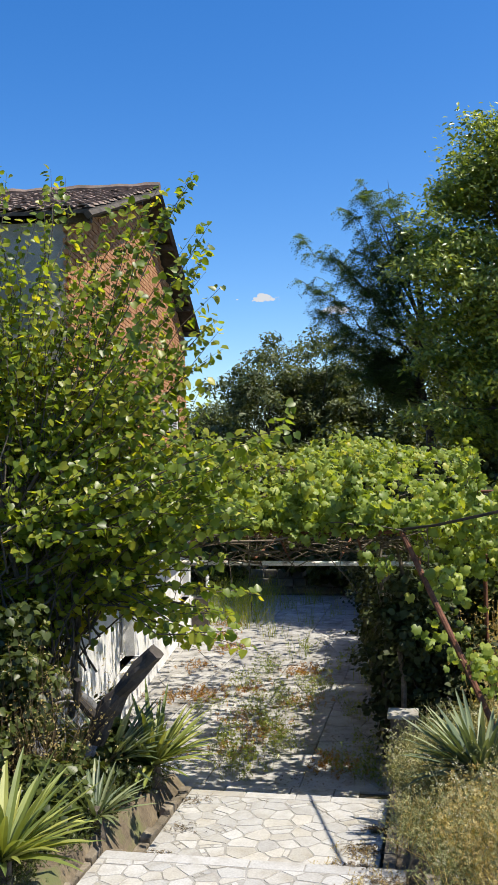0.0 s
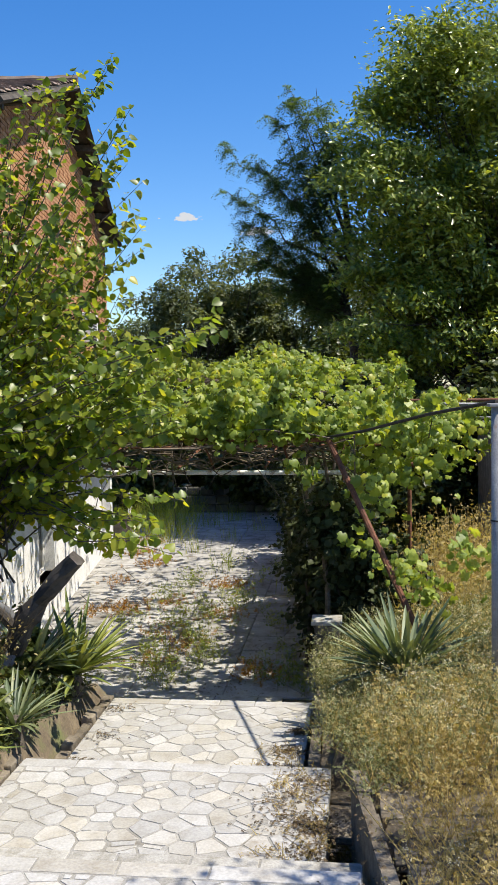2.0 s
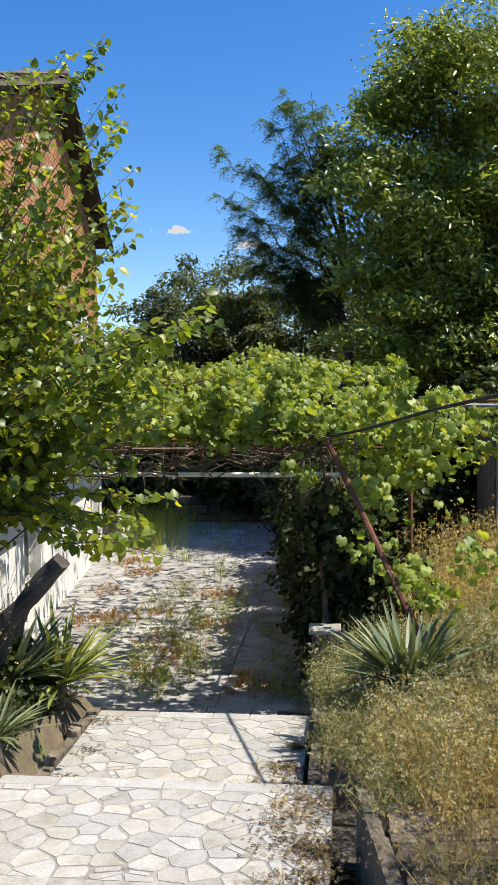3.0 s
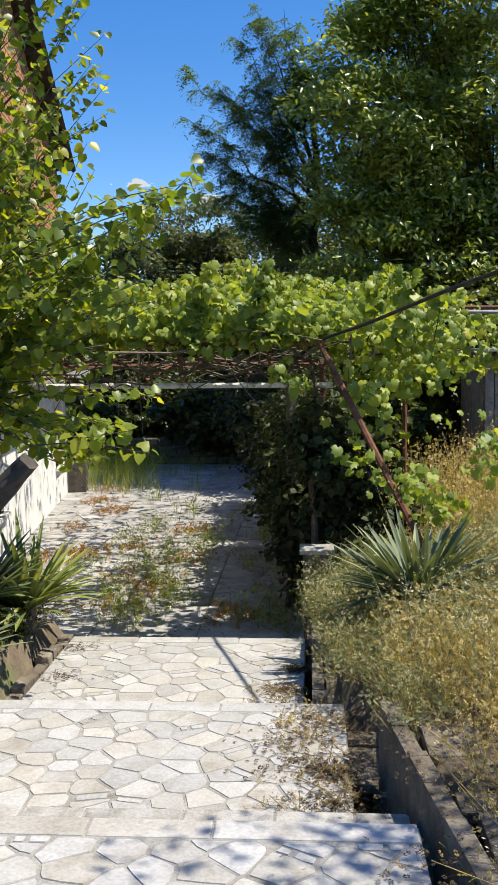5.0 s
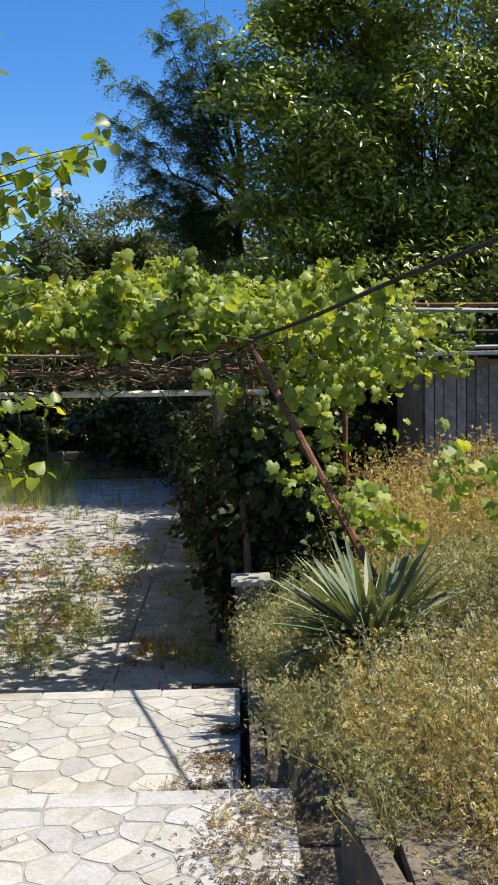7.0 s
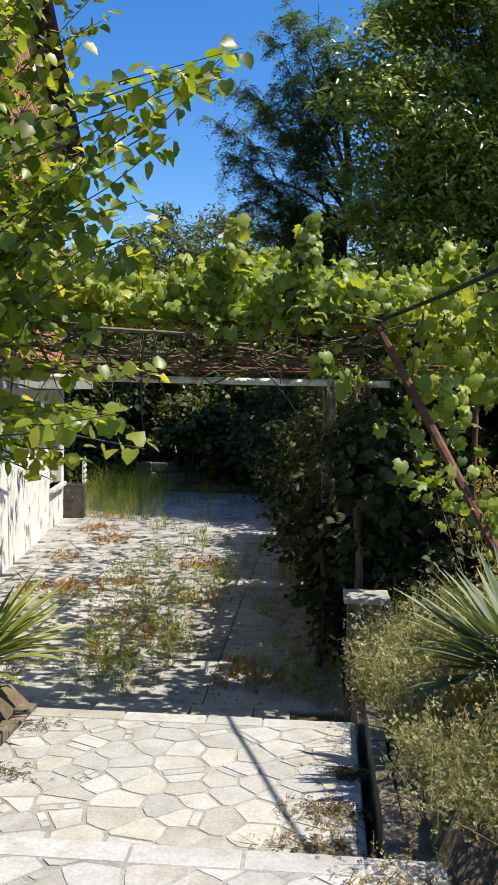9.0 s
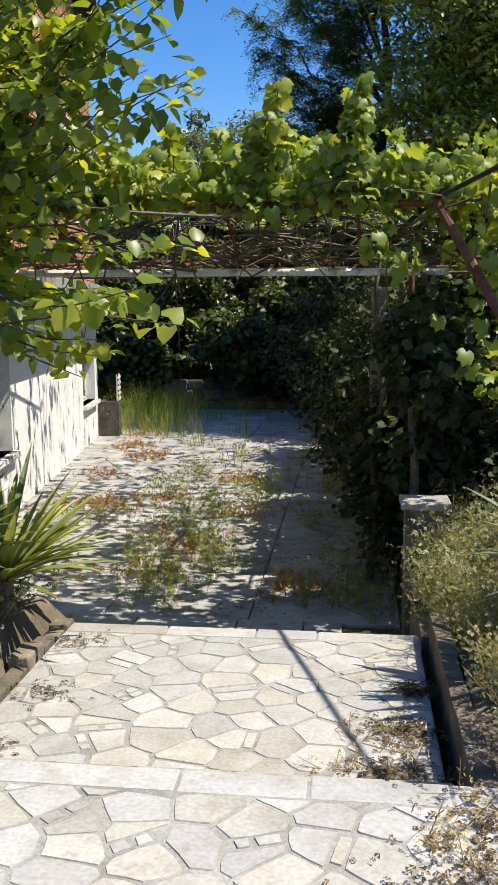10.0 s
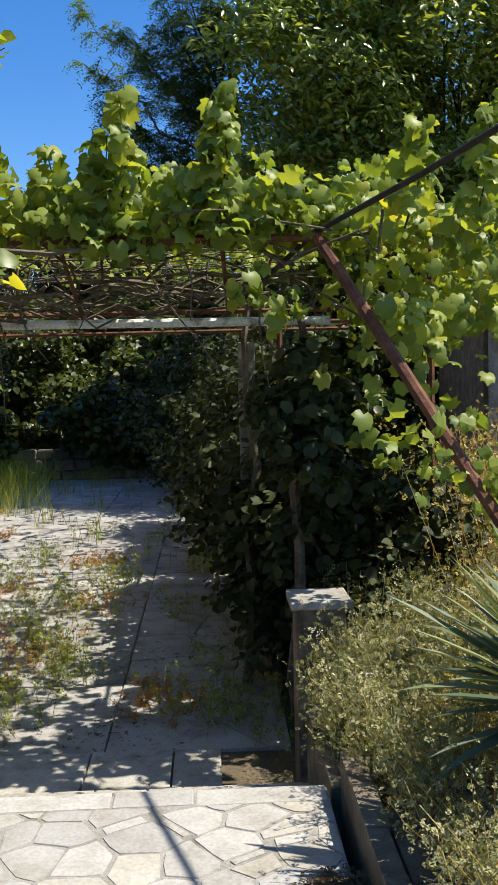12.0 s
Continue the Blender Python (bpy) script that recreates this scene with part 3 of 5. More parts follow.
def build_house():
    rng = random.Random(8)
    W, L = 11.0, 9.5           # gable wall length (along local -y), depth (along local -x)
    eave, apex, first = 7.5, 9.45, 3.05
    h = thing("house", "two-storey house, white plaster below, bare brick gable, old tile roof", "house", at=HOUSE)
    t = 0.35

    def gable(y):
        return eave + (apex - eave) * (1 - abs(y + W / 2) / (W / 2))
    # ground floor gable wall with two window openings
    wins = [(-1.8, -0.35, 0.85, 2.3), (-8.4, -7.2, 0.85, 2.3)]
    edges = [-W, wins[1][0], wins[1][1], wins[0][0], wins[0][1], 0.0]
    for k, (a, b) in enumerate(zip(edges, edges[1:])):
        for z0, z1 in (((0, 0.85), (2.3, first)) if k in (1, 3) else ((0, first),)):
            bm = bmesh.new()
            box(bm, -t, 0, a, b, z0, z1)
            part("plaster_wall", bm, PLASTER, h, "white plastered ground-floor wall with flaking paint")
    for a, b, z0, z1 in wins:
        wf = bmesh.new()
        for (p, q, r, s) in ((a, a + 0.07, z0, z1), (b - 0.07, b, z0, z1), (a + 0.07, b - 0.07, z0, z0 + 0.07), (a + 0.07, b - 0.07, z1 - 0.07, z1), ((a + b) / 2 - 0.03, (a + b) / 2 + 0.03, z0 + 0.07, z1 - 0.07)):
            box(wf, -0.24, -0.18, p, q, r, s, 0.005)
        win = part("window", wf, WHITE_PAINT, h, "window frame with worn white paint")
        for p, q in ((a + 0.07, (a + b) / 2 - 0.03), ((a + b) / 2 + 0.03, b - 0.07)):
            g = bmesh.new()
            box(g, -0.215, -0.205, p, q, z0 + 0.07, z1 - 0.07)
            part("pane", g, GLASS_DARK, win)
        sl = bmesh.new()
        box(sl, -0.18, 0.1, a - 0.05, b + 0.05, z0 - 0.07, z0, 0.008)
        part("sill", sl, WHITE_PAINT, win)
    # grey band under the first floor
    bm = bmesh.new()
    box(bm, -0.3, 0.6, -W - 0.1, 0.0, 2.78, 3.04, 0.01)
    part("floor_band", bm, GREY_RENDER, h, "projecting grey rendered concrete slab edge")
    # upper gable wall: solid core, bricks in courses in front of it
    bm = bmesh.new()
    prof = [(-W, first), (0, first), (0, eave), (-W / 2, apex), (-W, eave)]
    fr = [bm.verts.new((-0.06, y, z)) for y, z in prof]
    bk = [bm.verts.new((-t, y, z)) for y, z in prof]
    bm.faces.new(fr)
    bm.faces.new(bk[::-1])
    for k in range(5):
        bm.faces.new((fr[k], bk[k], bk[(k + 1) % 5], fr[(k + 1) % 5]))
    bmesh.ops.recalc_face_normals(bm, faces=bm.faces)
    core = part("upper_wall", bm, MORTAR, h, "mortar of the bare brick gable")
    upper = [(-2.3, -1.2, 4.2, 5.6), (-9.0, -7.9, 4.2, 5.6)]
    bm = bmesh.new()
    z, row = first + 0.01, 0
    while z < apex - 0.1:
        y = -W + (0.13 if row % 2 else 0.0)
        while y < -0.05:
            y1 = min(y + 0.25, 0.0)
            zc = z + 0.075
            if gable((y + y1) / 2) > zc and not any(a < (y + y1) / 2 < b and c < zc < d for a, b, c, d in upper):
                box(bm, -0.07, rng.uniform(-0.006, 0.004), y, y1 - 0.012, z, z + 0.063)
            y += 0.262
        z += 0.077
        row += 1
    part("brickwork", bm, BRICK, core, "rough orange bricks in wide mortar joints")["kind"] = "stuff"
    for a, b, z0, z1 in upper:
        wf = bmesh.new()
        box(wf, -0.06, -0.02, a, b, z0, z1, 0.01)
        win = part("window", wf, WHITE_PAINT, h)
        g = bmesh.new()
        box(g, -0.02, -0.01, a + 0.08, b - 0.08, z0 + 0.08, z1 - 0.08)
        part("pane", g, GLASS_DARK, win)
    # the other walls
    bm = bmesh.new()
    box(bm, -L, -t, -W, -W + t, 0, eave)
    part("front_wall", bm, GREY_RENDER, h, "shaded grey rendered wall")
    bm = bmesh.new()
    box(bm, -L, -t, -t, 0, 0, eave)
    part("back_wall", bm, GREY_RENDER, h)
    bm = bmesh.new()
    box(bm, -L - t, -L, -W, 0, 0, eave)
    part("far_wall", bm, GREY_RENDER, h)
    # roof: two boarded slopes with verge boards and rows of tiles
    run = W / 2 + 0.22
    drop = (apex - eave) / (W / 2)
    tile = bmesh.new()
    seg = 5
    rows_a = []
    for k in range(seg + 1):
        a = math.pi * k / seg
        rows_a.append((0.1 * math.cos(a), 0.045 * math.sin(a)))
    va = [tile.verts.new((x, 0.0, z + 0.03)) for x, z in rows_a]
    vb = [tile.verts.new((x * 0.82, 0.42, z * 0.85)) for x, z in rows_a]
    vc = [tile.verts.new((x * 0.8, 0.0, z * 0.7 + 0.022)) for x, z in rows_a]
    for k in range(seg):
        tile.faces.new((va[k], va[k + 1], vb[k + 1], vb[k]))
        tile.faces.new((va[k], vc[k], vc[k + 1], va[k + 1]))
    tile_me = bpy.data.meshes.new("roof_tile")
    tile.to_mesh(tile_me)
    tile.free()
    tile_me.materials.append(ROOF_TILE)
    ang = math.atan(drop)
    for side in (-1, 1):
        bm = bmesh.new()
        y_e, z_e = -W / 2 + side * run, apex + 0.12 - drop * run
        for (x0, x1, dz0, dz1) in ((-L - 0.6, 0.36, 0.0, 0.05),):
            vs = [bm.verts.new(p) for p in ((x0, -W / 2, apex + 0.12 + dz0), (x1, -W / 2, apex + 0.12 + dz0), (x1, y_e, z_e + dz0), (x0, y_e, z_e + dz0),
                                            (x0, -W / 2, apex + 0.12 + dz1), (x1, -W / 2, apex + 0.12 + dz1), (x1, y_e, z_e + dz1), (x0, y_e, z_e + dz1))]
            for f in ((0, 1, 2, 3), (4, 5, 6, 7), (0, 1, 5, 4), (1, 2, 6, 5), (2, 3, 7, 6), (3, 0, 4, 7)):
                bm.faces.new([vs[i] for i in f])
        bmesh.ops.recalc_face_normals(bm, faces=bm.faces)
        slope = part("roof", bm, DARK_WOOD, h, "dark roof boarding under old clay tiles")
        vb_ = bmesh.new()
        tube(vb_, [(0.34, -W / 2, apex + 0.08), (0.34, y_e, z_e - 0.02)], 0.06, 4)
        part("verge_board", vb_, DARK_WOOD, slope)
        for k in range(4):
            rb = bmesh.new()
            yy = -W / 2 + side * run * (0.3 + 0.22 * k)
            zz = apex + 0.1 - drop * abs(yy + W / 2)
            box(rb, -0.3, 0.33, yy - 0.05, yy + 0.05, zz - 0.13, zz - 0.01)
            part("purlin", rb, DARK_WOOD, slope)
        if side == -1:
            n_rows = int(run / math.cos(ang) / 0.33)
            rest = []
            for r in range(n_rows):
                for c in range(46):
                    x = 0.27 - c * 0.215 + rng.uniform(-0.01, 0.01)
                    dist = (run / math.cos(ang)) - 0.33 * r + 0.02
                    m = Matrix.Translation((x, -W / 2 - dist * math.cos(ang), apex + 0.17 - dist * math.sin(ang) + rng.uniform(-0.008, 0.008))) @ Euler((ang, rng.uniform(-0.05, 0.05), rng.uniform(-0.05, 0.05))).to_matrix().to_4x4()
                    if c < 18:
                        ob = new("roof_tile", tile_me)
                        ob.parent = slope
                        ob.matrix_local = m
                    else:
                        rest.append(m)
            V = [tuple(v.co) for v in tile_me.vertices]
            T = []
            for p in tile_me.polygons:
                i = list(p.vertices)
                T += [(i[0], i[1], i[2]), (i[0], i[2], i[3])]
            scatter("far_roof_tiles", V, T, np.array([m.to_3x3() for m in rest]), np.array([m.translation for m in rest]), ROOF_TILE, slope, "stuff")
    bm = bmesh.new()
    tube(bm, [(x, -W / 2, apex + 0.2 + 0.015 * math.sin(x * 9)) for x in np.linspace(-L - 0.6, 0.36, 40)], 0.1, 7, 0.08)
    part("ridge_tiles", bm, ROOF_TILE, h, "mortared ridge tiles")
    # cooling unit on the gable wall
    ac = thing("air_conditioner", "white outdoor air conditioning unit on the brick gable", "air conditioner", at=HOUSE @ Matrix.Translation((0.0, -4.7, 4.85)))
    bm = bmesh.new()
    box(bm, 0.1, 0.42, -0.42, 0.42, 0, 0.58, 0.02)
    part("casing", bm, WHITE_PAINT, ac)
    bm = bmesh.new()
    for k in range(9):
        box(bm, 0.42, 0.428, -0.3, 0.2, 0.06 + k * 0.052, 0.085 + k * 0.052)
    part("grille", bm, DARK_STEEL, ac)
    for yy in (-0.3, 0.3):
        bm = bmesh.new()
        box(bm, -0.02, 0.42, yy - 0.02, yy + 0.02, -0.04, 0.0)
        part("bracket", bm, DARK_STEEL, ac)
    # white slatted crate leaning at the corner
    cr = thing("wooden_crate", "white slatted crate on a dark upright box", "crate", at=HOUSE @ Matrix.Translation((0.22, 0.1, 0.05)))
    bm = bmesh.new()
    box(bm, -0.2, 0.22, -0.2, 0.2, 0, 0.72, 0.01)
    part("box", bm, DARK_WOOD, cr)
    for k in range(5):
        bm = bmesh.new()
        box(bm, 0.2, 0.22, -0.2, 0.2, 0.74 + k * 0.11, 0.8 + k * 0.11, 0.003)
        part("slat", bm, WHITE_PAINT, cr)
    for yy in (-0.2, 0.17):
        bm = bmesh.new()
        box(bm, 0.178, 0.198, yy, yy + 0.04, 0.72, 1.28, 0.003)
        part("upright", bm, WHITE_PAINT, cr)


# ---- pergola and metalwork ----
PERG = Vector((1.59, 10.72, 2.64))


def build_pergola():
    rng = random.Random(21)
    p = thing("pergola", "rusty steel pipe pergola carrying a dense grapevine", "pergola")
    bm = bmesh.new(); tube(bm, [(-4.3, 10.95, 2.66), (-1.5, 10.85, 2.64), PERG + Vector((0.05, 0, -0.03))], 0.025, 8)
    part("front_pipe", bm, RUST, p)
    bm = bmesh.new(); tube(bm, [(-4.2, 11.45, 2.2), (1.75, 11.3, 2.17)], 0.03, 8)
    part("lower_pipe", bm, WHITE_PAINT, p, "pipe with flaking white paint")
    bm = bmesh.new(); tube(bm, [PERG, (1.8, 10.44, 2.21), (2.26, 9.82, 1.27), (2.72, 9.2, 0.32)], 0.034, 8)
    part("strut", bm, RUST, p, "slanting rust-brown strut")
    bm = bmesh.new(); tube(bm, [PERG + Vector((-0.55, 0.75, -0.45)), PERG, (2.0, 9.72, 2.76), (2.55, 8.4, 2.97), (2.98, 7.3, 3.1)], 0.016, 8)
    part("brace_rod", bm, DARK_STEEL, p, "dark rod rising to the grey post")
    for x in (-2.6, -1.2, 0.1, 1.05):
        bm = bmesh.new(); tube(bm, [(x, 10.8, 2.63), (x + 0.05, 11.4, 2.22)], 0.014, 6)
        part("spacer", bm, RUST, p)
    for x in (-2.4, -1.5, -0.3, 0.8, 1.75, 2.6):
        bm = bmesh.new(); tube(bm, [(x, 11.35, 2.24), (x, 13.5, 2.4), (x, 16.6, 2.42)], 0.018, 6)
        part("cross_pipe", bm, RUST, p)
    for y in (13.2, 15.0, 16.6):
        bm = bmesh.new(); tube(bm, [(-4.22 + 0.136 * (22.2 - y) + 0.05, y, 2.36), (2.7, y, 2.38)], 0.022, 6)
        part("rear_pipe", bm, RUST, p)
    for x, y in ((1.7, 14.9), (1.7, 16.6)):
        bm = bmesh.new(); tube(bm, [(x, y, YARD - 0.1), (x, y, 2.36)], 0.035, 8)
        part("upright", bm, RUST, p)
    bm = bmesh.new()
    box(bm, 1.2, 1.34, 12.9, 12.96, YARD - 0.1, 2.1, 0.008)
    tagged(mesh_object("fence_stake", bm, GREY_WOOD), "grey weathered wooden stake in the vine's shade", "stake")
    # grey post
    post = thing("steel_post", "thick grey-painted steel post with rust patches", "post")
    bm = bmesh.new()
    tube(bm, [(2.99, 7.27, 0.4), (2.99, 7.27, 3.06)], 0.056, 16)
    part("pipe", bm, GREY_STEEL, post, smooth=True)
    bm = bmesh.new()
    box(bm, 2.91, 3.07, 7.19, 7.35, 3.06, 3.085, 0.006)
    part("cap_plate", bm, GREY_STEEL, post)
    bm = bmesh.new()
    tube(bm, [(2.99 + 0.06 * math.cos(a), 7.27 + 0.06 * math.sin(a), 2.2) for a in np.linspace(0, 6.2, 14)], 0.006, 5)
    part("wire_tie", bm, DARK_STEEL, post)
    # rails running off to the right
    r = thing("rail_frame", "pair of light steel rails on rusty uprights", "frame")
    for a, b, mat in (((2.58, 12.05, 3.02), (7.6, 12.6, 2.98), RUST), ((2.62, 12.1, 2.98), (7.6, 12.0, 2.84), GREY_STEEL), ((3.4, 12.6, 2.75), (7.6, 12.6, 2.7), DARK_STEEL), ((3.9, 12.9, 2.58), (7.6, 12.9, 2.55), GREY_STEEL)):
        bm = bmesh.new(); tube(bm, [a, b], 0.024, 6)
        part("rail", bm, mat, r)
    for x, y in ((2.6, 12.08), (5.2, 12.3), (7.5, 12.4)):
        bm = bmesh.new(); tube(bm, [(x, y, 0.0), (x, y, 3.0)], 0.028, 8)
        part("upright", bm, RUST, r)


def build_shed():
    s = thing("plank_shed", "old shed of grey vertical planks with a low roof", "shed")
    rng = random.Random(4)
    x = 4.3
    while x < 9.0:
        w = rng.uniform(0.13, 0.2)
        bm = bmesh.new()
        box(bm, x, x + w - 0.012, 16.1, 16.13 + rng.uniform(-0.008, 0.008), -0.3, 2.45 + rng.uniform(-0.03, 0.03), 0.004)
        part("plank", bm, GREY_WOOD, s)
        x += w
    bm = bmesh.new()
    box(bm, 4.35, 9.0, 16.15, 16.25, -0.3, 2.4)
    part("inner_wall", bm, DARK_WOOD, s)
    bm = bmesh.new()
    box(bm, 4.1, 9.3, 15.7, 18.5, 2.5, 2.56, 0.01)
    part("roof", bm, GREY_RENDER, s, "flat grey sheet roof")
    for x in (4.3, 8.85):
        bm = bmesh.new()
        box(bm, x, x + 0.1, 16.3, 18.4, -0.3, 2.5)
        part("side_wall", bm, GREY_WOOD, s)


def build_back_wall():
    rng = random.Random(17)
    w = thing("stone_wall", "low dry-stone wall of grey stones at the yard's end", "wall", kind="structure")
    bm = bmesh.new()
    box(bm, -7, 4.0, 28.25, 28.6, -0.9, -0.05)
    part("wall_core", bm, MORTAR, w)
    z = -0.72
    while z < -0.1:
        x, hh = -7.0, rng.uniform(0.2, 0.3)
        while x < 4.0:
            ww = rng.uniform(0.25, 0.55)
            bm = bmesh.new()
            box(bm, x, x + ww - 0.03, 28.1 + rng.uniform(-0.04, 0.03), 28.3, z, z + hh - 0.025, 0.04)
            part("stone", bm, FIELDSTONE, w)
            x += ww
        z += hh


# ---- plants ----
def limb_path(rng, a, b, n=5, sag=0.12):
    a, b = Vector(a), Vector(b)
    L = (b - a).length
    return [a.lerp(b, k / n) + Vector((rng.uniform(-1, 1), rng.uniform(-1, 1), rng.uniform(-1, 1))) * sag * L * (0.5 if 0 < k < n else 0) * 0.5 for k in range(n + 1)]


def build_shoot_shrub():
    """The broad-leaved tree by the steps: long upright shoots set with heart-shaped leaves."""
    rng, nr = random.Random(31), np.random.default_rng(31)
    t = thing("broadleaf_tree", "young multi-stemmed tree with heart-shaped yellow-green leaves", "tree")
    roots = [(-2.5, 9.9), (-2.9, 9.8), (-2.1, 9.5), (-3.4, 10.0), (-3.8, 9.6), (-4.4, 9.9)]
    P, NRM, TIP = [], [], []
    tops = []
    for x, y in roots:
        z0 = bed_left(y) - 0.1
        for _ in range(2):
            b = (x + rng.uniform(-0.6, 0.6), y + rng.uniform(-0.5, 0.5), z0 + rng.uniform(1.8, 3.0))
            pts = limb_path(rng, (x, y, z0), b)
            bm = bmesh.new()
            tube(bm, pts, [0.06 - 0.006 * k for k in range(len(pts))], 7, 0.1)
            part("stem", bm, BARK, t)
            tops.append((Vector(b), pts))
    bm = bmesh.new()
    shoots = []
    for k in range(640):
        b, pts = rng.choice(tops)
        s = Vector(rng.choice(pts[2:])) + Vector((rng.uniform(-0.3, 0.3), rng.uniform(-0.5, 0.5), rng.uniform(-0.2, 0.3)))
        x_t = rng.uniform(-5.2, -0.55)
        hi = lerp(x_t, [(-5.2, 6.3), (-2.8, 6.1), (-2.0, 5.8), (-1.4, 5.5), (-1.0, 5.0), (-0.7, 4.2), (-0.5, 3.2)])
        low = lerp(x_t, [(-5, 1.0), (-3.2, 1.2), (-2.0, 1.7), (-1.0, 2.1), (-0.5, 2.4)])
        z_t = low + (hi - low) * rng.random() ** 0.65 if rng.random() < 0.85 else hi
        if x_t < -0.9 and z_t > 4.3 and rng.random() < 0.5:
            continue
        e = Vector((x_t, rng.uniform(9.0, 11.0), z_t))
        shoots.append((s, e))
    # a few long shoots that stand clear of the crown, and low ones that reach over the steps
    for e in ((-0.75, 10.2, 6.9), (-0.85, 10.1, 6.7), (-0.6, 10.3, 6.2), (-0.5, 10.3, 5.7), (-1.05, 10.2, 6.8), (-0.65, 10.0, 6.0), (-0.5, 10.3, 5.2), (-0.45, 10.2, 4.8), (-1.3, 10.1, 6.6), (-3.0, 10.0, 7.1), (-3.8, 10.2, 7.2), (-2.3, 10.0, 7.05), (-2.35, 10.0, 6.8), (-1.6, 10.0, 6.65), (-1.15, 10.0, 6.5), (-2.7, 10.0, 6.6), (-2.0, 10.1, 6.5), (-0.4, 10.0, 4.4), (0.5, 8.4, 3.75), (0.3, 8.5, 3.6), (0.65, 8.35, 3.85), (0.15, 8.6, 3.05), (-0.1, 8.7, 3.2),
              (0.62, 8.78, 4.02), (0.28, 8.29, 3.03), (0.24, 8.61, 2.29), (0.28, 7.7, 1.95), (-0.19, 8.9, 6.05), (-0.37, 9.5, 5.07), (-2.38, 8.6, 3.2), (-1.9, 8.5, 3.0), (-1.25, 8.5, 3.2), (-0.65, 8.6, 3.0), (-2.1, 8.6, 3.7), (-1.55, 8.5, 3.6), (-2.1, 8.5, 2.7), (-2.6, 8.5, 2.9), (-1.6, 8.4, 2.7), (-0.95, 8.5, 2.35), (-1.2, 8.5, 2.8), (-2.7, 8.6, 3.5), (-0.9, 8.6, 3.4), (-1.0, 8.6, 2.9),
              (-0.1, 8.9, 1.95), (-0.3, 8.8, 1.75), (0.0, 9.1, 2.0), (-0.45, 9.2, 1.6), (-0.2, 9.0, 2.6), (-0.6, 8.9, 2.1), (-0.5, 9.0, 2.9), (-0.3, 8.8, 3.3), (0.0, 8.7, 3.5), (-0.7, 8.9, 4.1), (-0.9, 9.1, 3.7)):
        b, pts = min(tops, key=lambda q: (q[0] - Vector(e)).length)
        for _ in range(2):
            shoots.append((b, Vector(e) + Vector((rng.uniform(-0.12, 0.12), rng.uniform(-0.2, 0.2), rng.uniform(-0.15, 0.05)))))
    for s, e in shoots:
        L = (e - s).length
        pts = limb_path(rng, s, e, 5, 0.16)
        tube(bm, pts, [0.013, 0.011, 0.009, 0.007, 0.005, 0.002], 4)
        n = max(6, int(L / 0.05))
        side = 1
        for k in range(int(n * 0.2), n + 1):
            f = k / n * 4.999
            i = int(f)
            q = pts[i].lerp(pts[i + 1], f - i)
            d = (pts[i + 1] - pts[i]).normalized()
            o = d.cross(Vector((rng.uniform(-1, 1), rng.uniform(-1, 1), 0.4))).normalized() * side
            side = -side
            P.append(q + o * 0.03)
            TIP.append(o * 0.8 + d * 0.3 + Vector((0, 0, -0.35)))
            NRM.append(Vector((0.3, -0.25, 0.65)) + o * 0.2)
    part("twigwork", bm, BARK, t)["kind"] = "stuff"
    leaves("crown", nr, np.array(P), np.array(NRM), 0.09, CORDATE, LEAF_BROAD, t, 0.45, "stuff", np.array(TIP))


def build_crown_tree(name, label, seed, base, height, crowns, leaf, size, material, trunk_r, spread=0.5, heavy=False):
    rng, nr = random.Random(seed), np.random.default_rng(seed)
    t = thing(name, label, "tree")
    bm = bmesh.new()
    bx, by, bz = base
    top = Vector((bx + rng.uniform(-0.4, 0.4), by, bz + height * 0.55))
    pts = limb_path(rng, base, top, 6, 0.06)
    tube(bm, pts, [trunk_r * (1 - 0.1 * k) for k in range(7)], 10, 0.08)
    allp, alln = [], []
    for crown in crowns:
        p, q, cc = puffs(nr, *crown) if heavy else clumps(nr, *crown[:-1], droop=crown[-1])
        allp.append(p)
        alln.append(q)
        for c in cc[::max(1, len(cc) // 40)]:
            a = pts[rng.randint(3, 6)]
            tube(bm, limb_path(rng, a, c, 5, 0.14), [trunk_r * s for s in (0.34, 0.26, 0.19, 0.12, 0.07, 0.02)], 5)
    part("trunk", bm, BARK, t)
    leaves("crown", nr, np.concatenate(allp), np.concatenate(alln), size, leaf, material, t, spread, "stuff")
    return t


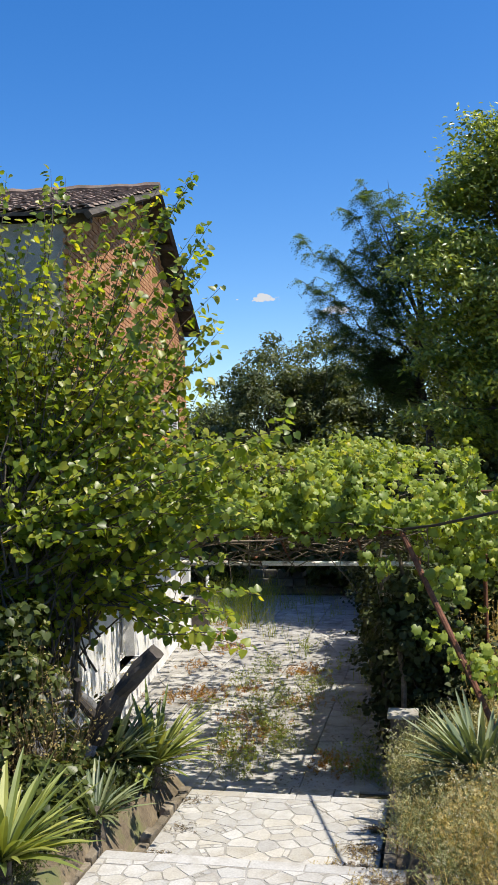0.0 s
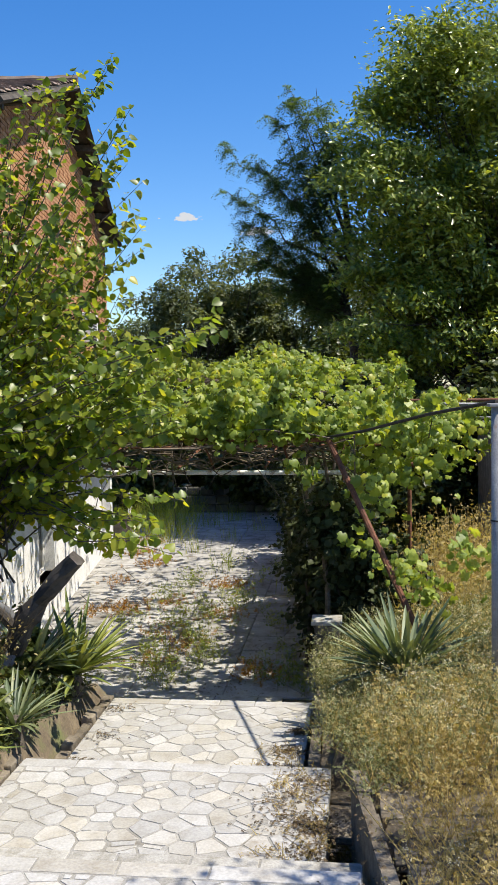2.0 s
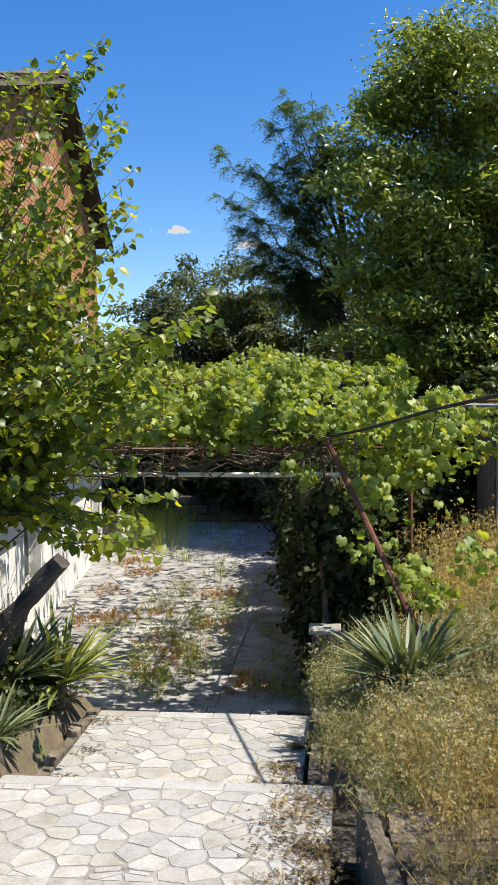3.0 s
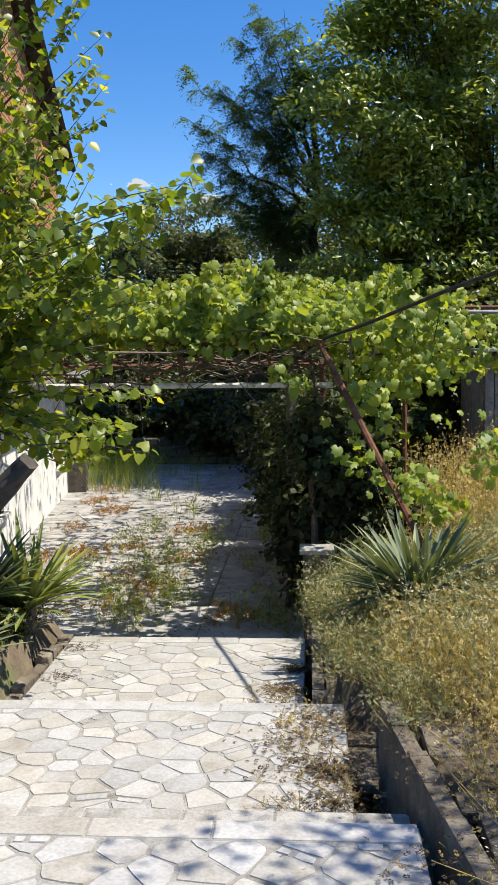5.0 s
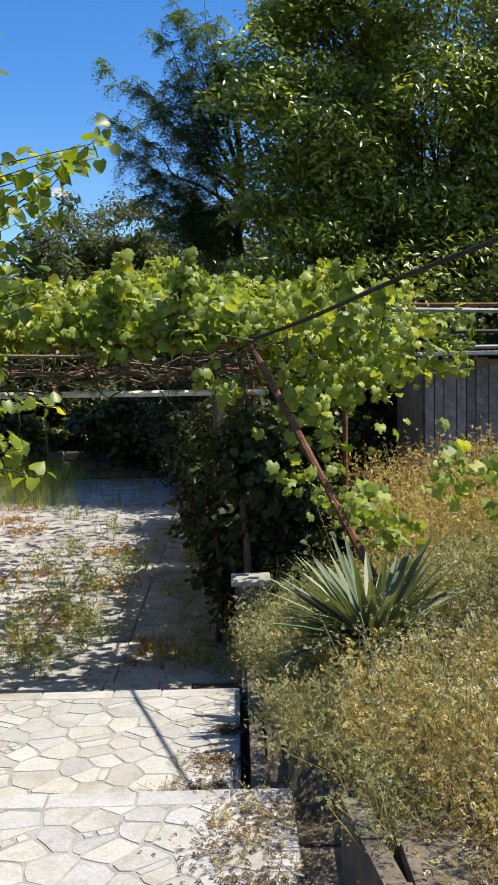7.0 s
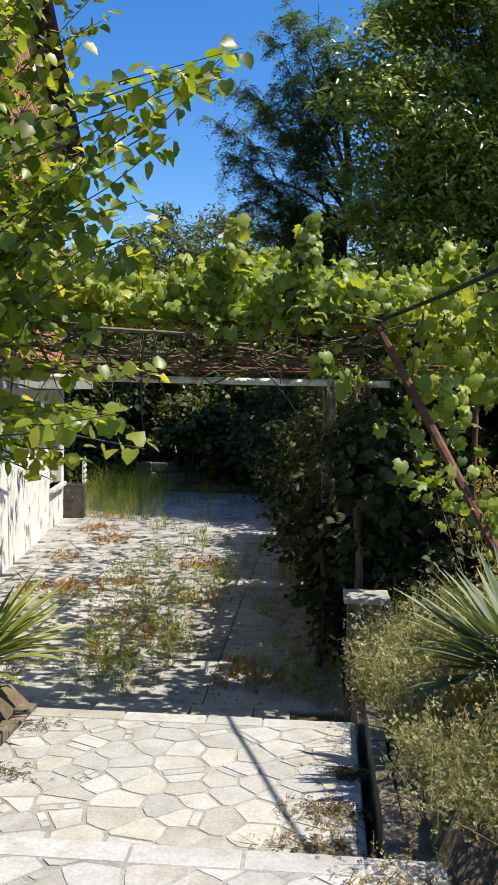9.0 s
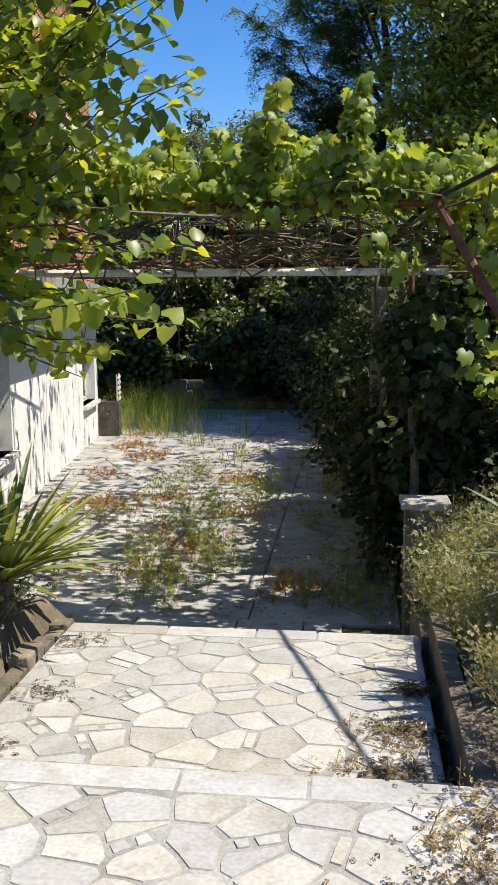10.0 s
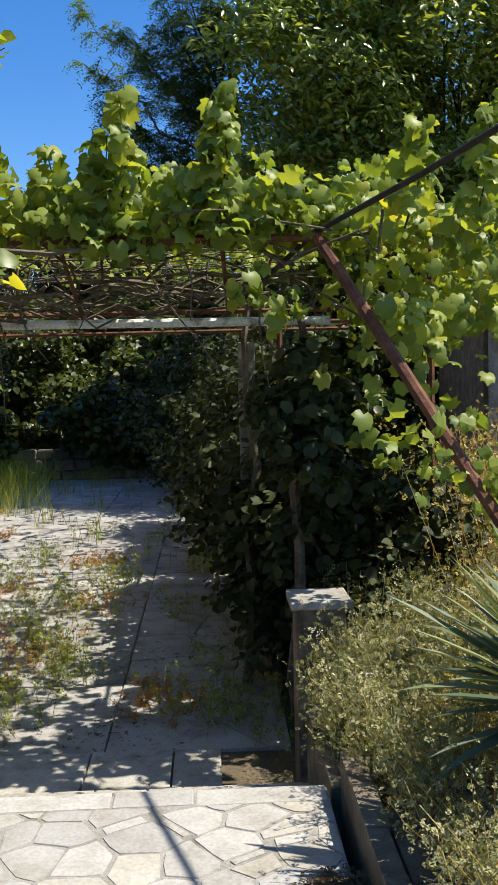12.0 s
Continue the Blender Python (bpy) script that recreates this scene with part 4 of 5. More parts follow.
def build_locust():
    """Feathery limbs that reach out clear of the walnut."""
    rng, nr = random.Random(77), np.random.default_rng(77)
    t = thing("locust_tree", "feathery locust tree with drooping compound leaves", "tree")
    bm = bmesh.new()
    base = Vector((2.1, 26.5, -0.7))
    tube(bm, limb_path(rng, base, (1.6, 26.6, 9.0), 6, 0.06), [0.22 - 0.025 * k for k in range(7)], 8, 0.08)
    P, N, T = [], [], []

    def frond(q, d, pairs):
        side = d.cross(Vector((0, 0, 1))).normalized()
        for j in range(pairs):
            for sgn in (-1, 1):
                P.append(q + d * 0.042 * j + side * sgn * 0.012 - Vector((0, 0, 0.004 * j * j)))
                T.append(side * sgn + d * 0.25)
                N.append(Vector((0, 0, 1)))
    tips = [(-1.8, 26.9, 10.4), (-1.6, 25.8, 8.7), (-0.3, 26.2, 10.9), (-0.9, 26.3, 9.7), (-1.2, 26.0, 7.9), (-0.5, 26.2, 7.3), (0.3, 26.0, 11.3), (-0.9, 26.5, 7.0), (0.1, 26.1, 9.6), (0.5, 25.8, 10.4), (0.2, 25.9, 8.4), (0.9, 26.2, 11.6), (0.4, 26.0, 7.0), (0.0, 26.4, 6.3), (1.2, 26.0, 10.8), (-0.5, 26.0, 6.2), (0.9, 25.8, 6.0)]
    for x, y, z in tips:
        e = Vector((x, y, z))
        a = Vector((1.7, 26.6, 3.6 + 0.5 * (z - 3.6)))
        pts = limb_path(rng, a, e, 6, 0.16)
        tube(bm, pts, [0.05, 0.042, 0.034, 0.026, 0.018, 0.012, 0.005], 5)
        for k in range(26):
            f = rng.uniform(1.8, 5.99)
            q = pts[int(f)].lerp(pts[int(f) + 1], f - int(f))
            d = Vector((rng.uniform(-1, 1), rng.uniform(-1, 1), rng.uniform(-0.35, 0.6))).normalized()
            L = rng.uniform(0.25, 0.75)
            tw = [q, q + d * L * 0.5 + Vector((0, 0, 0.04)), q + d * L]
            tube(bm, tw, [0.012, 0.009, 0.004], 3)
            for _ in range(13):
                g = rng.random()
                w = tw[0].lerp(tw[2], g)
                dd = (d * 0.4 + Vector((rng.uniform(-1, 1), rng.uniform(-1, 1), rng.uniform(-0.7, 0.2)))).normalized()
                frond(w, dd, 8)
    part("trunk", bm, BARK, t)
    leaves("crown", nr, np.array(P), np.array(N), 0.08, LANCE, LEAF_LOCUST, t, 0.35, "stuff", np.array(T))


def build_vine():
    rng, nr = random.Random(51), np.random.default_rng(51)
    v = thing("grapevine", "grapevine with tangled canes and broad lobed leaves over a pergola", "vine")

    def cane(pts, radii, sides, wob=0.0):
        b = bmesh.new()
        tube(b, pts, radii, sides, wob)
        part("cane", b, CANE, v)
    # canes lying in the canopy and hanging from its front
    for k in range(105):
        x = rng.uniform(-4.2, 1.7)
        y = rng.uniform(10.75, 12.4)
        z = 2.62 - 0.7 * min(0.6, max(0, y - 10.8)) + 0.5 * max(0, y - 11.4) + rng.uniform(-0.06, 0.1)
        L = rng.uniform(0.5, 1.8)
        a = rng.choice((0.0, math.pi)) + rng.uniform(-0.9, 0.9)
        pts = [Vector((x + math.cos(a) * L * f, y + math.sin(a) * L * f * 0.5, z + rng.uniform(-0.11, 0.11) - 0.05 * math.sin(f * 3))) for f in (0, .25, .5, .75, 1)]
        cane([Vector((min(p.x, 1.9), p.y, p.z)) for p in pts], 0.008 if rng.random() < 0.8 else 0.014, 4)
    for k in range(60):
        x, y = rng.uniform(-2.6, 1.4), rng.uniform(12.4, 20.5)
        z = 2.5 + 0.19 * (min(y, 15.5) - 10.8)
        a = rng.uniform(-0.5, 0.5)
        L = rng.uniform(1.0, 2.4)
        cane([Vector((x + (f - 0.5) * L * math.cos(a), y + (f - 0.5) * L * math.sin(a), z + rng.uniform(-0.06, 0.06))) for f in (0, .25, .5, .75, 1)], 0.009, 4)
    for k in range(38):
        x = rng.uniform(-3.8, 1.6)
        y = rng.uniform(10.75, 11.6)
        z = 2.55
        L = rng.uniform(0.25, 1.0)
        pts = [Vector((x, y, z))]
        d = Vector((rng.uniform(-0.5, 0.5), rng.uniform(-0.3, 0.1), -1)).normalized()
        for j in range(4):
            d = (d + Vector((rng.uniform(-0.35, 0.35), rng.uniform(-0.2, 0.2), 0))).normalized()
            pts.append(pts[-1] + d * L / 4)
        cane(pts, [0.008, 0.007, 0.006, 0.005, 0.003], 4)
    for x, y in ((1.55, 11.5), (1.2, 12.6), (1.75, 14.4)):
        cane(limb_path(rng, (x, y, YARD - 0.08), (x + rng.uniform(-0.3, 0.3), y - 0.2, 2.5), 7, 0.12), [0.045, 0.042, 0.04, 0.036, 0.034, 0.03, 0.026, 0.02], 6, 0.15)
    bm = bmesh.new()
    P, N, T = [], [], []

    def add(p, nrm, tip):
        P.append(tuple(p)); N.append(tuple(nrm)); T.append(tuple(tip))
    # leaves over the top, thicker to the front edge
    for k in range(13500):
        y = 10.7 + 11.5 * rng.random() ** 1.3
        x = rng.uniform(-4.22 + 0.136 * (22.2 - y) + 0.15, 2.6)
        if y <= 11.3 and rng.random() < 0.3:
            continue
        shut = lerp(x, [(-3.5, 0.25), (-1.2, 0.16), (-0.3, 0.02), (0.8, -0.04), (2.2, 0.06), (2.6, 0.12)]) + lerp(y, [(15.0, 0.0), (17.5, 0.1), (22, 0.18)])
        if y > 11.3 and noise.noise(Vector((x * 5.5, y * 4.6, 4.0))) < shut:
            continue
        wave = 0.16 * math.sin(x * 2.1 + 0.7) + 0.12 * math.sin(x * 4.7 + y * 2.0)
        z = 2.66 + 0.19 * (min(y, 15.5) - 10.8) + rng.uniform(-0.05, (0.08 + 0.5 * max(0, wave)) if y < 11.6 else 0.2 + wave)
        add((x, y, z), (0.25, -0.35, 0.7), (rng.uniform(-1, 1), rng.uniform(-1, 0.2), -0.7))
    # curtain along the front pipe, drooping between the canes
    for k in range(800):
        x = rng.uniform(-4.4, 1.9)
        f = rng.random()
        add((x, 10.72 + rng.uniform(-0.12, 0.15), 2.76 + rng.uniform(-0.08 - 0.2 * (math.sin(x * 3.1) > 0.75), 0.24)), (0.3, -0.8, 0.4), (rng.uniform(-0.5, 0.5), -0.2, -1))
    # upright shoots
    tips = [(1.08, 10.55, 3.45, 90), (1.04, 10.6, 3.3, 50), (0.5, 10.65, 3.45, 80), (0.42, 10.7, 3.2, 40), (0.05, 10.8, 3.18, 34), (-0.62, 10.8, 3.12, 40), (-1.0, 10.9, 3.0, 30), (1.45, 10.7, 3.0, 30), (-1.7, 11, 3.0, 30), (-2.4, 11, 3.05, 30), (-3.1, 11, 3.0, 30), (0.75, 10.9, 3.1, 30), (-0.3, 10.9, 3.25, 34), (0.3, 11.0, 3.3, 34), (1.3, 11.0, 3.2, 30),
            (2.15, 10.4, 3.2, 50), (2.45, 10.2, 3.25, 50), (2.75, 10.6, 3.15, 40)]
    for k in range(26):
        tips.append((rng.uniform(-4.2, 2.6), rng.uniform(10.9, 14.5), rng.uniform(2.95, 3.3), 34))
    for x, y, z, n in tips:
        up = 0.19 * max(0, y - 10.9)
        a = Vector((x + rng.uniform(-0.15, 0.15), y + 0.1, 2.62 + up))
        e = Vector((x, y, z + up))
        tube(bm, [a, a.lerp(e, 0.5) + Vector((0.04, 0, 0)), e], [0.007, 0.005, 0.003], 4)
        for j in range(n):
            f = j / n
            q = a.lerp(e, f)
            w = 0.12 * (1 - 0.55 * f)
            ang = rng.uniform(0, 6.28)
            o = Vector((math.cos(ang), math.sin(ang), 0))
            add(q + o * w * rng.uniform(0.3, 1), Vector((0, -0.3, 0.5)) + o * 0.5, o * 0.6 + Vector((0, 0, -0.8)))
    # right-hand curtain over the strut
    for k in range(560):
        u = rng.random()
        x = 1.75 + 1.5 * u + rng.uniform(-0.15, 0.15)
        y = 11.05 + rng.uniform(-0.15, 0.9)
        low = 2.3 - 0.3 * math.sin(u * 3.0) - (0.5 if rng.random() < 0.08 else 0)
        z = rng.uniform(low, 3.05 + 0.15 * math.sin(u * 9))
        add((x, y, z), (0.3, -0.8, 0.35), (rng.uniform(-0.5, 0.5), -0.2, -1))
    for k in range(330):
        x = rng.uniform(2.4, 4.0)
        add((x, 12.2 + rng.uniform(-0.1, 0.6), rng.uniform(2.3, 3.05)), (0.2, -0.6, 0.6), (rng.uniform(-0.6, 0.6), -0.2, -1))
    # sprays hanging under the front corner, and a low trail along the strut
    for cx, cy, cz, n, r in ((1.2, 10.75, 2.3, 20, 0.13), (1.42, 10.7, 2.22, 14, 0.12), (2.1, 10.5, 2.1, 60, 0.24), (2.3, 9.9, 1.35, 36, 0.2), (2.6, 9.6, 1.15, 40, 0.22), (2.0, 10.3, 1.5, 30, 0.2), (2.9, 8.6, 1.75, 30, 0.2), (3.5, 8.6, 1.5, 110, 0.4), (3.7, 8.4, 1.9, 60, 0.4)):
        for j in range(n):
            d = Vector((rng.gauss(0, 1), rng.gauss(0, 1), rng.gauss(0, 1))) * r * 0.6
            add(Vector((cx, cy, cz)) + d, (0.2, -0.8, 0.4), (rng.uniform(-0.6, 0.6), -0.2, -1))
    part("shoots", bm, CANE, v)["kind"] = "stuff"
    P, N, T = np.array(P), np.array(N), np.array(T)
    near = np.argsort(P[:, 1] - 0.15 * P[:, 2])
    near = near[(P[near][:, 0] > -2.5)][:300]
    far = np.setdiff1d(np.arange(len(P)), near)
    leaves("foliage", nr, P[far], N[far], 0.1, LOBED, LEAF_VINE, v, 0.7, "stuff", T[far])
    me = bpy.data.meshes.new("vine_leaf")
    me.from_pydata([Vector(c) for c in LOBED[0]], [], LOBED[1])
    me.materials.append(LEAF_VINE_ONE)
    mats = turns(nr, len(near), N[near], 0.7, T[near])
    for k, i in enumerate(near):
        ob = new("vine_leaf", me)
        ob.parent = v
        ob.matrix_local = Matrix.Translation(P[i]) @ Matrix(mats[k].tolist()).to_4x4() @ Matrix.Scale(0.1 * rng.uniform(0.65, 1.25), 4)


def build_yucca(seed, at, n, length, material, label, upright=0.5, name="yucca"):
    rng = random.Random(seed)
    t = thing(name, label, "yucca plant", "yuccas")
    x0, y0, z0 = at
    bm = bmesh.new()
    tube(bm, [(x0, y0, z0 - 0.15), (x0, y0, z0 + 0.12)], [0.09, 0.07], 8, 0.1)
    part("stem", bm, BARK, t)
    for k in range(n):
        az = k * 2.39996 + rng.uniform(-0.2, 0.2)
        f = k / n
        el = radians(rng.uniform(12, 35) + 60 * f * upright + rng.uniform(-8, 8))
        L = length * rng.uniform(0.75, 1.1) * (0.8 + 0.25 * f)
        sag = rng.uniform(0.15, 0.6) * (1 - f * 0.7)
        w = 0.019 * rng.uniform(0.8, 1.25) * length / 0.6
        d = Vector((math.cos(az), math.sin(az), 0))
        side = Vector((-d.y, d.x, 0))
        bm = bmesh.new()
        rows = []
        for j, u in enumerate((0, .18, .4, .65, .85, 1)):
            e = el - sag * u * 1.6
            p = Vector((x0, y0, z0 + 0.05)) + d * (math.cos(el) * L * u + 0.03) + Vector((0, 0, 1)) * (math.sin(el) * L * u - sag * L * 0.7 * u * u)
            ww = w * (0.75, 0.95, 1.0, 0.85, 0.5, 0.03)[j]
            up = Vector((0, 0, ww * 0.5))
            rows.append([bm.verts.new(p - side * ww + up), bm.verts.new(p), bm.verts.new(p + side * ww + up)])
        for a, b in zip(rows, rows[1:]):
            bm.faces.new((a[0], a[1], b[1], b[0]))
            bm.faces.new((a[1], a[2], b[2], b[1]))
        part("leaf", bm, material, t, smooth=False)


def weed_patch(name, label, seed, places, height, stalk_mat, leaf_mat, leaf_size=0.035, per=26, lean=0.35, umbels=0, blades=0, category="weeds"):
    """Wiry weeds: thin stalks with small leaves along them."""
    nr = np.random.default_rng(seed)
    t = thing(name, label, category, kind="stuff")
    base = np.array(places)
    n = len(base)
    h = height * nr.uniform(0.5, 1.2, n)
    dirs = np.column_stack([nr.normal(0, lean, n), nr.normal(0, lean, n), np.ones(n)])
    dirs /= np.linalg.norm(dirs, axis=1, keepdims=True)
    y = dirs
    x = np.cross(y, nr.normal(size=(n, 3)))
    x /= np.linalg.norm(x, axis=1, keepdims=True)
    z = np.cross(x, y)
    m = np.stack([x * 0.4, y * h[:, None], z * 0.4], axis=2)
    V, T = STALK if not blades else ([(c[0] * 0.45, c[1], c[2]) for c in BLADE[0]], BLADE[1])
    if blades:
        m = np.stack([x * h[:, None] * 0.9, y * h[:, None], z * h[:, None] * 2.0], axis=2)
    o = scatter("stalks", V, T, m, base, stalk_mat, t, "stuff")
    if per:
        idx = np.repeat(np.arange(n), per)
        f = nr.uniform(0.12, 1.0, len(idx)) ** 0.8
        p = base[idx] + dirs[idx] * (h[idx] * f)[:, None] + nr.normal(0, 0.055 * height / 0.5, (len(idx), 3))
        leaves("foliage", nr, p, np.tile(np.array([0, 0, 0.5]), (len(idx), 1)), leaf_size, SPRIG, leaf_mat, t, 0.8, "stuff")
    if umbels:
        k = nr.choice(n, min(n, umbels), replace=False)
        idx = np.repeat(k, 14)
        p = base[idx] + dirs[idx] * (h[idx] * 1.03)[:, None] + nr.normal(0, 0.016, (len(idx), 3)) * np.array([1.4, 1.4, 0.5])
        leaves("flowers", nr, p, np.tile(np.array([0, 0, 1.0]), (len(idx), 1)), 0.016, LANCE, UMBEL, t, 0.6, "stuff")
    return t


def bush(name, label, seed, crowns, size, shape, material, category="bush"):
    nr = np.random.default_rng(seed)
    rng = random.Random(seed)
    t = thing(name, label, category)
    P, N = [], []
    bm = bmesh.new()
    for centre, radii, n, per, cr in crowns:
        p, q, cc = clumps(nr, centre, radii, n, per, cr, 0.2)
        P.append(p); N.append(q)
        g = Vector((centre[0], centre[1], ground_z(centre[0], centre[1]) - 0.05))
        for c in cc[::max(1, len(cc) // 10)] if centre[2] - g.z < 1.45 else ():
            tube(bm, limb_path(rng, g, c, 4, 0.15), [0.03, 0.025, 0.018, 0.012, 0.005], 4)
    part("twigwork", bm, BARK, t)["kind"] = "stuff"
    leaves("crown", nr, np.concatenate(P), np.concatenate(N), size, shape, material, t, 0.5, "stuff")
    return t


def build_log():
    rng = random.Random(6)
    bm = bmesh.new()
    ends = [Vector((-1.55, 8.35, 0.12)), Vector((-1.42, 8.3, 0.6)), Vector((-1.15, 8.2, 1.1)), Vector((-0.85, 8.1, 1.45)), Vector((-0.56, 8.0, 1.75))]
    pts = [p.lerp(q, f) + Vector((rng.uniform(-1, 1), rng.uniform(-1, 1), rng.uniform(-1, 1))) * 0.018 for p, q in zip(ends, ends[1:]) for f in (0.0, 0.34, 0.67)] + [ends[-1]]
    tube(bm, pts, [(0.125 - 0.004 * k) * rng.uniform(0.82, 1.15) for k in range(len(pts))], 11, 0.2)
    t = thing("tree_stump", "dark sawn-off tree stump leaning over the bed", "stump")
    part("trunk", bm, DARK_WOOD, t)
    bm = bmesh.new()
    tube(bm, [Vector((-1.2, 8.22, 1.0)), Vector((-1.35, 8.0, 1.3)), Vector((-1.3, 7.9, 1.5))], [0.05, 0.04, 0.03], 7, 0.15)
    part("side_branch", bm, DARK_WOOD, t)


def build_tyre():
    t = thing("wheel", "old grey wheel leaning in the shaded bed", "wheel", at=Matrix.Translation((-1.5, 8.05, 0.98)) @ Euler((radians(80), 0, radians(35))).to_matrix().to_4x4())
    bm = bmesh.new()
    rings = []
    for k in range(40):
        a = 2 * math.pi * k / 40
        rr = [(0.33 + 0.05 * math.cos(b), 0.04 * math.sin(b)) for b in np.linspace(0, 2 * math.pi, 11)[:-1]]
        rings.append([bm.verts.new((q * math.cos(a), q * math.sin(a), h)) for q, h in rr])
    for k in range(40):
        A, B = rings[k], rings[(k + 1) % 40]
        for j in range(10):
            bm.faces.new((A[j], A[(j + 1) % 10], B[(j + 1) % 10], B[j]))
    part("tyre", bm, RUBBER, t, smooth=True)
    bm = bmesh.new()
    tube(bm, [(0.27 * math.cos(a), 0.27 * math.sin(a), 0) for a in np.linspace(0, 6.2, 30)], 0.018, 6)
    part("rim", bm, GREY_STEEL, t)
    for k in range(8):
        a = k * math.pi / 4
        bm = bmesh.new()
        tube(bm, [(0.03 * math.cos(a), 0.03 * math.sin(a), 0), (0.27 * math.cos(a), 0.27 * math.sin(a), 0)], 0.005, 5)
        part("spoke", bm, GREY_STEEL, t)


def build_clouds():
    rng = random.Random(2)
    for x, y, z, w in ((-103, 560, 108, 10), (-58, 565, 98, 13)):
        bm = bmesh.new()
        for k in range(46):
            f = rng.gauss(0, 0.45)
            s = w * 0.16 * max(0.25, 1.0 - abs(f)) * rng.uniform(0.5, 1.2)
            bmesh.ops.create_icosphere(bm, subdivisions=2, radius=1.0, matrix=Matrix.Translation((x + f * w, y + rng.uniform(-6, 6), z + s * rng.uniform(0.2, 1.6))) @ Matrix.Diagonal((s * 1.7, s * 1.5, s * 0.85, 1)))
        tagged(mesh_object("cloud", bm, CLOUD, smooth=True), "small white fair-weather cloud", "cloud", kind="structure")


build_side_walls()
build_pillar()
build_house()
build_pergola()
build_shed()
build_back_wall()
build_vine()
build_log()
build_tyre()
build_clouds()
build_shoot_shrub()

build_crown_tree("walnut_tree", "tall dense walnut tree with dark green leaves", 41, (6.3, 26.0, -0.6), 9, [
    ((6.4, 25.0, 8.9), (4.3, 3.2, 4.5), 150, 1.0, 24, 20, 0.5), ((3.6, 24.2, 8.7), (1.7, 1.6, 3.7), 60, 0.8, 22, 18, 0.45), ((10.4, 24.5, 9.0), (3.4, 3.0, 4.8), 80, 1.0, 24, 18, 0.5),
    ((6.4, 25.4, 8.0), (2.4, 1.6, 3.2), 40, 1.0, 16, 16, 0.5), ((6.4, 23.6, 4.3), (4.4, 2.0, 1.7), 56, 0.85, 20, 18, 0.45), ((2.9, 23.4, 5.2), (1.3, 1.3, 1.3), 16, 0.6, 18, 18, 0.4)],
    LANCE, 0.19, LEAF_WALNUT, 0.26, 0.5, True)
# an unseen tree added beside the stairs; its leaves dapple wall and steps
build_crown_tree("walnut_tree", "unseen tree added to dapple the steps, built like a walnut", 47, (6.4, 4.6, 0.9), 4.6, [
    ((4.5, 4.5, 5.2), (0.6, 0.6, 0.3), 12, 0.36, 7, 9, 0.4)], LANCE, 0.1, LEAF_WALNUT, 0.06, 0.4, True)
build_locust()
for k, (x, y, z, r, hgt) in enumerate(((-4.6, 37, 5.2, 2.6, 3.7), (-2.6, 38, 5.4, 2.4, 3.4), (-0.6, 39, 5.0, 2.6, 3.6), (-7.5, 41, 3.6, 2.6, 3.0), (1.8, 36, 4.5, 2.4, 4.0), (-10.5, 44, 3.4, 3.0, 3.0), (4.8, 38, 5.2, 3, 4), (9.5, 33, 6, 4, 5), (14, 30, 6, 4, 5))):
    build_crown_tree("poplar_tree", "distant grey-green tree in hazy light", 60 + k, (x, y, -0.7), z + hgt * 0.6, [((x, y, z), (r, r, hgt), 110, 150, 0.65, 0.1)], LANCE, 0.23, LEAF_FAR, 0.2)
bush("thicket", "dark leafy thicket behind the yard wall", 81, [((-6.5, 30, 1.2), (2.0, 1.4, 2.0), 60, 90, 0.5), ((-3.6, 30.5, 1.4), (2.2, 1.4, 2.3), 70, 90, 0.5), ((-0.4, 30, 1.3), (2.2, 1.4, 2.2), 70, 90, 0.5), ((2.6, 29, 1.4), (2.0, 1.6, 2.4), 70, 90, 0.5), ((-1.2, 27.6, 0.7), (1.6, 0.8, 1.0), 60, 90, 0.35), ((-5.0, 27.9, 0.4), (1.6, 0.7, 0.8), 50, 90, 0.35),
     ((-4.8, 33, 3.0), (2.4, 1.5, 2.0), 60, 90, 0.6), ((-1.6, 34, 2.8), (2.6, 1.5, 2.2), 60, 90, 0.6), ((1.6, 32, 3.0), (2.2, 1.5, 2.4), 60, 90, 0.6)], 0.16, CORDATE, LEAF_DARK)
bush("dark_bush", "tall dark bushes behind the bank", 84, [((3.2, 19.0, 1.2), (1.0, 1.2, 1.7), 70, 90, 0.4), ((3.0, 22.5, 1.4), (1.4, 1.5, 2.2), 70, 90, 0.5), ((4.4, 19.5, 1.8), (1.6, 1.0, 2.2), 80, 90, 0.45), ((7.5, 20.0, 2.0), (2.4, 1.2, 2.4), 90, 90, 0.5)], 0.13, CORDATE, LEAF_DARK)
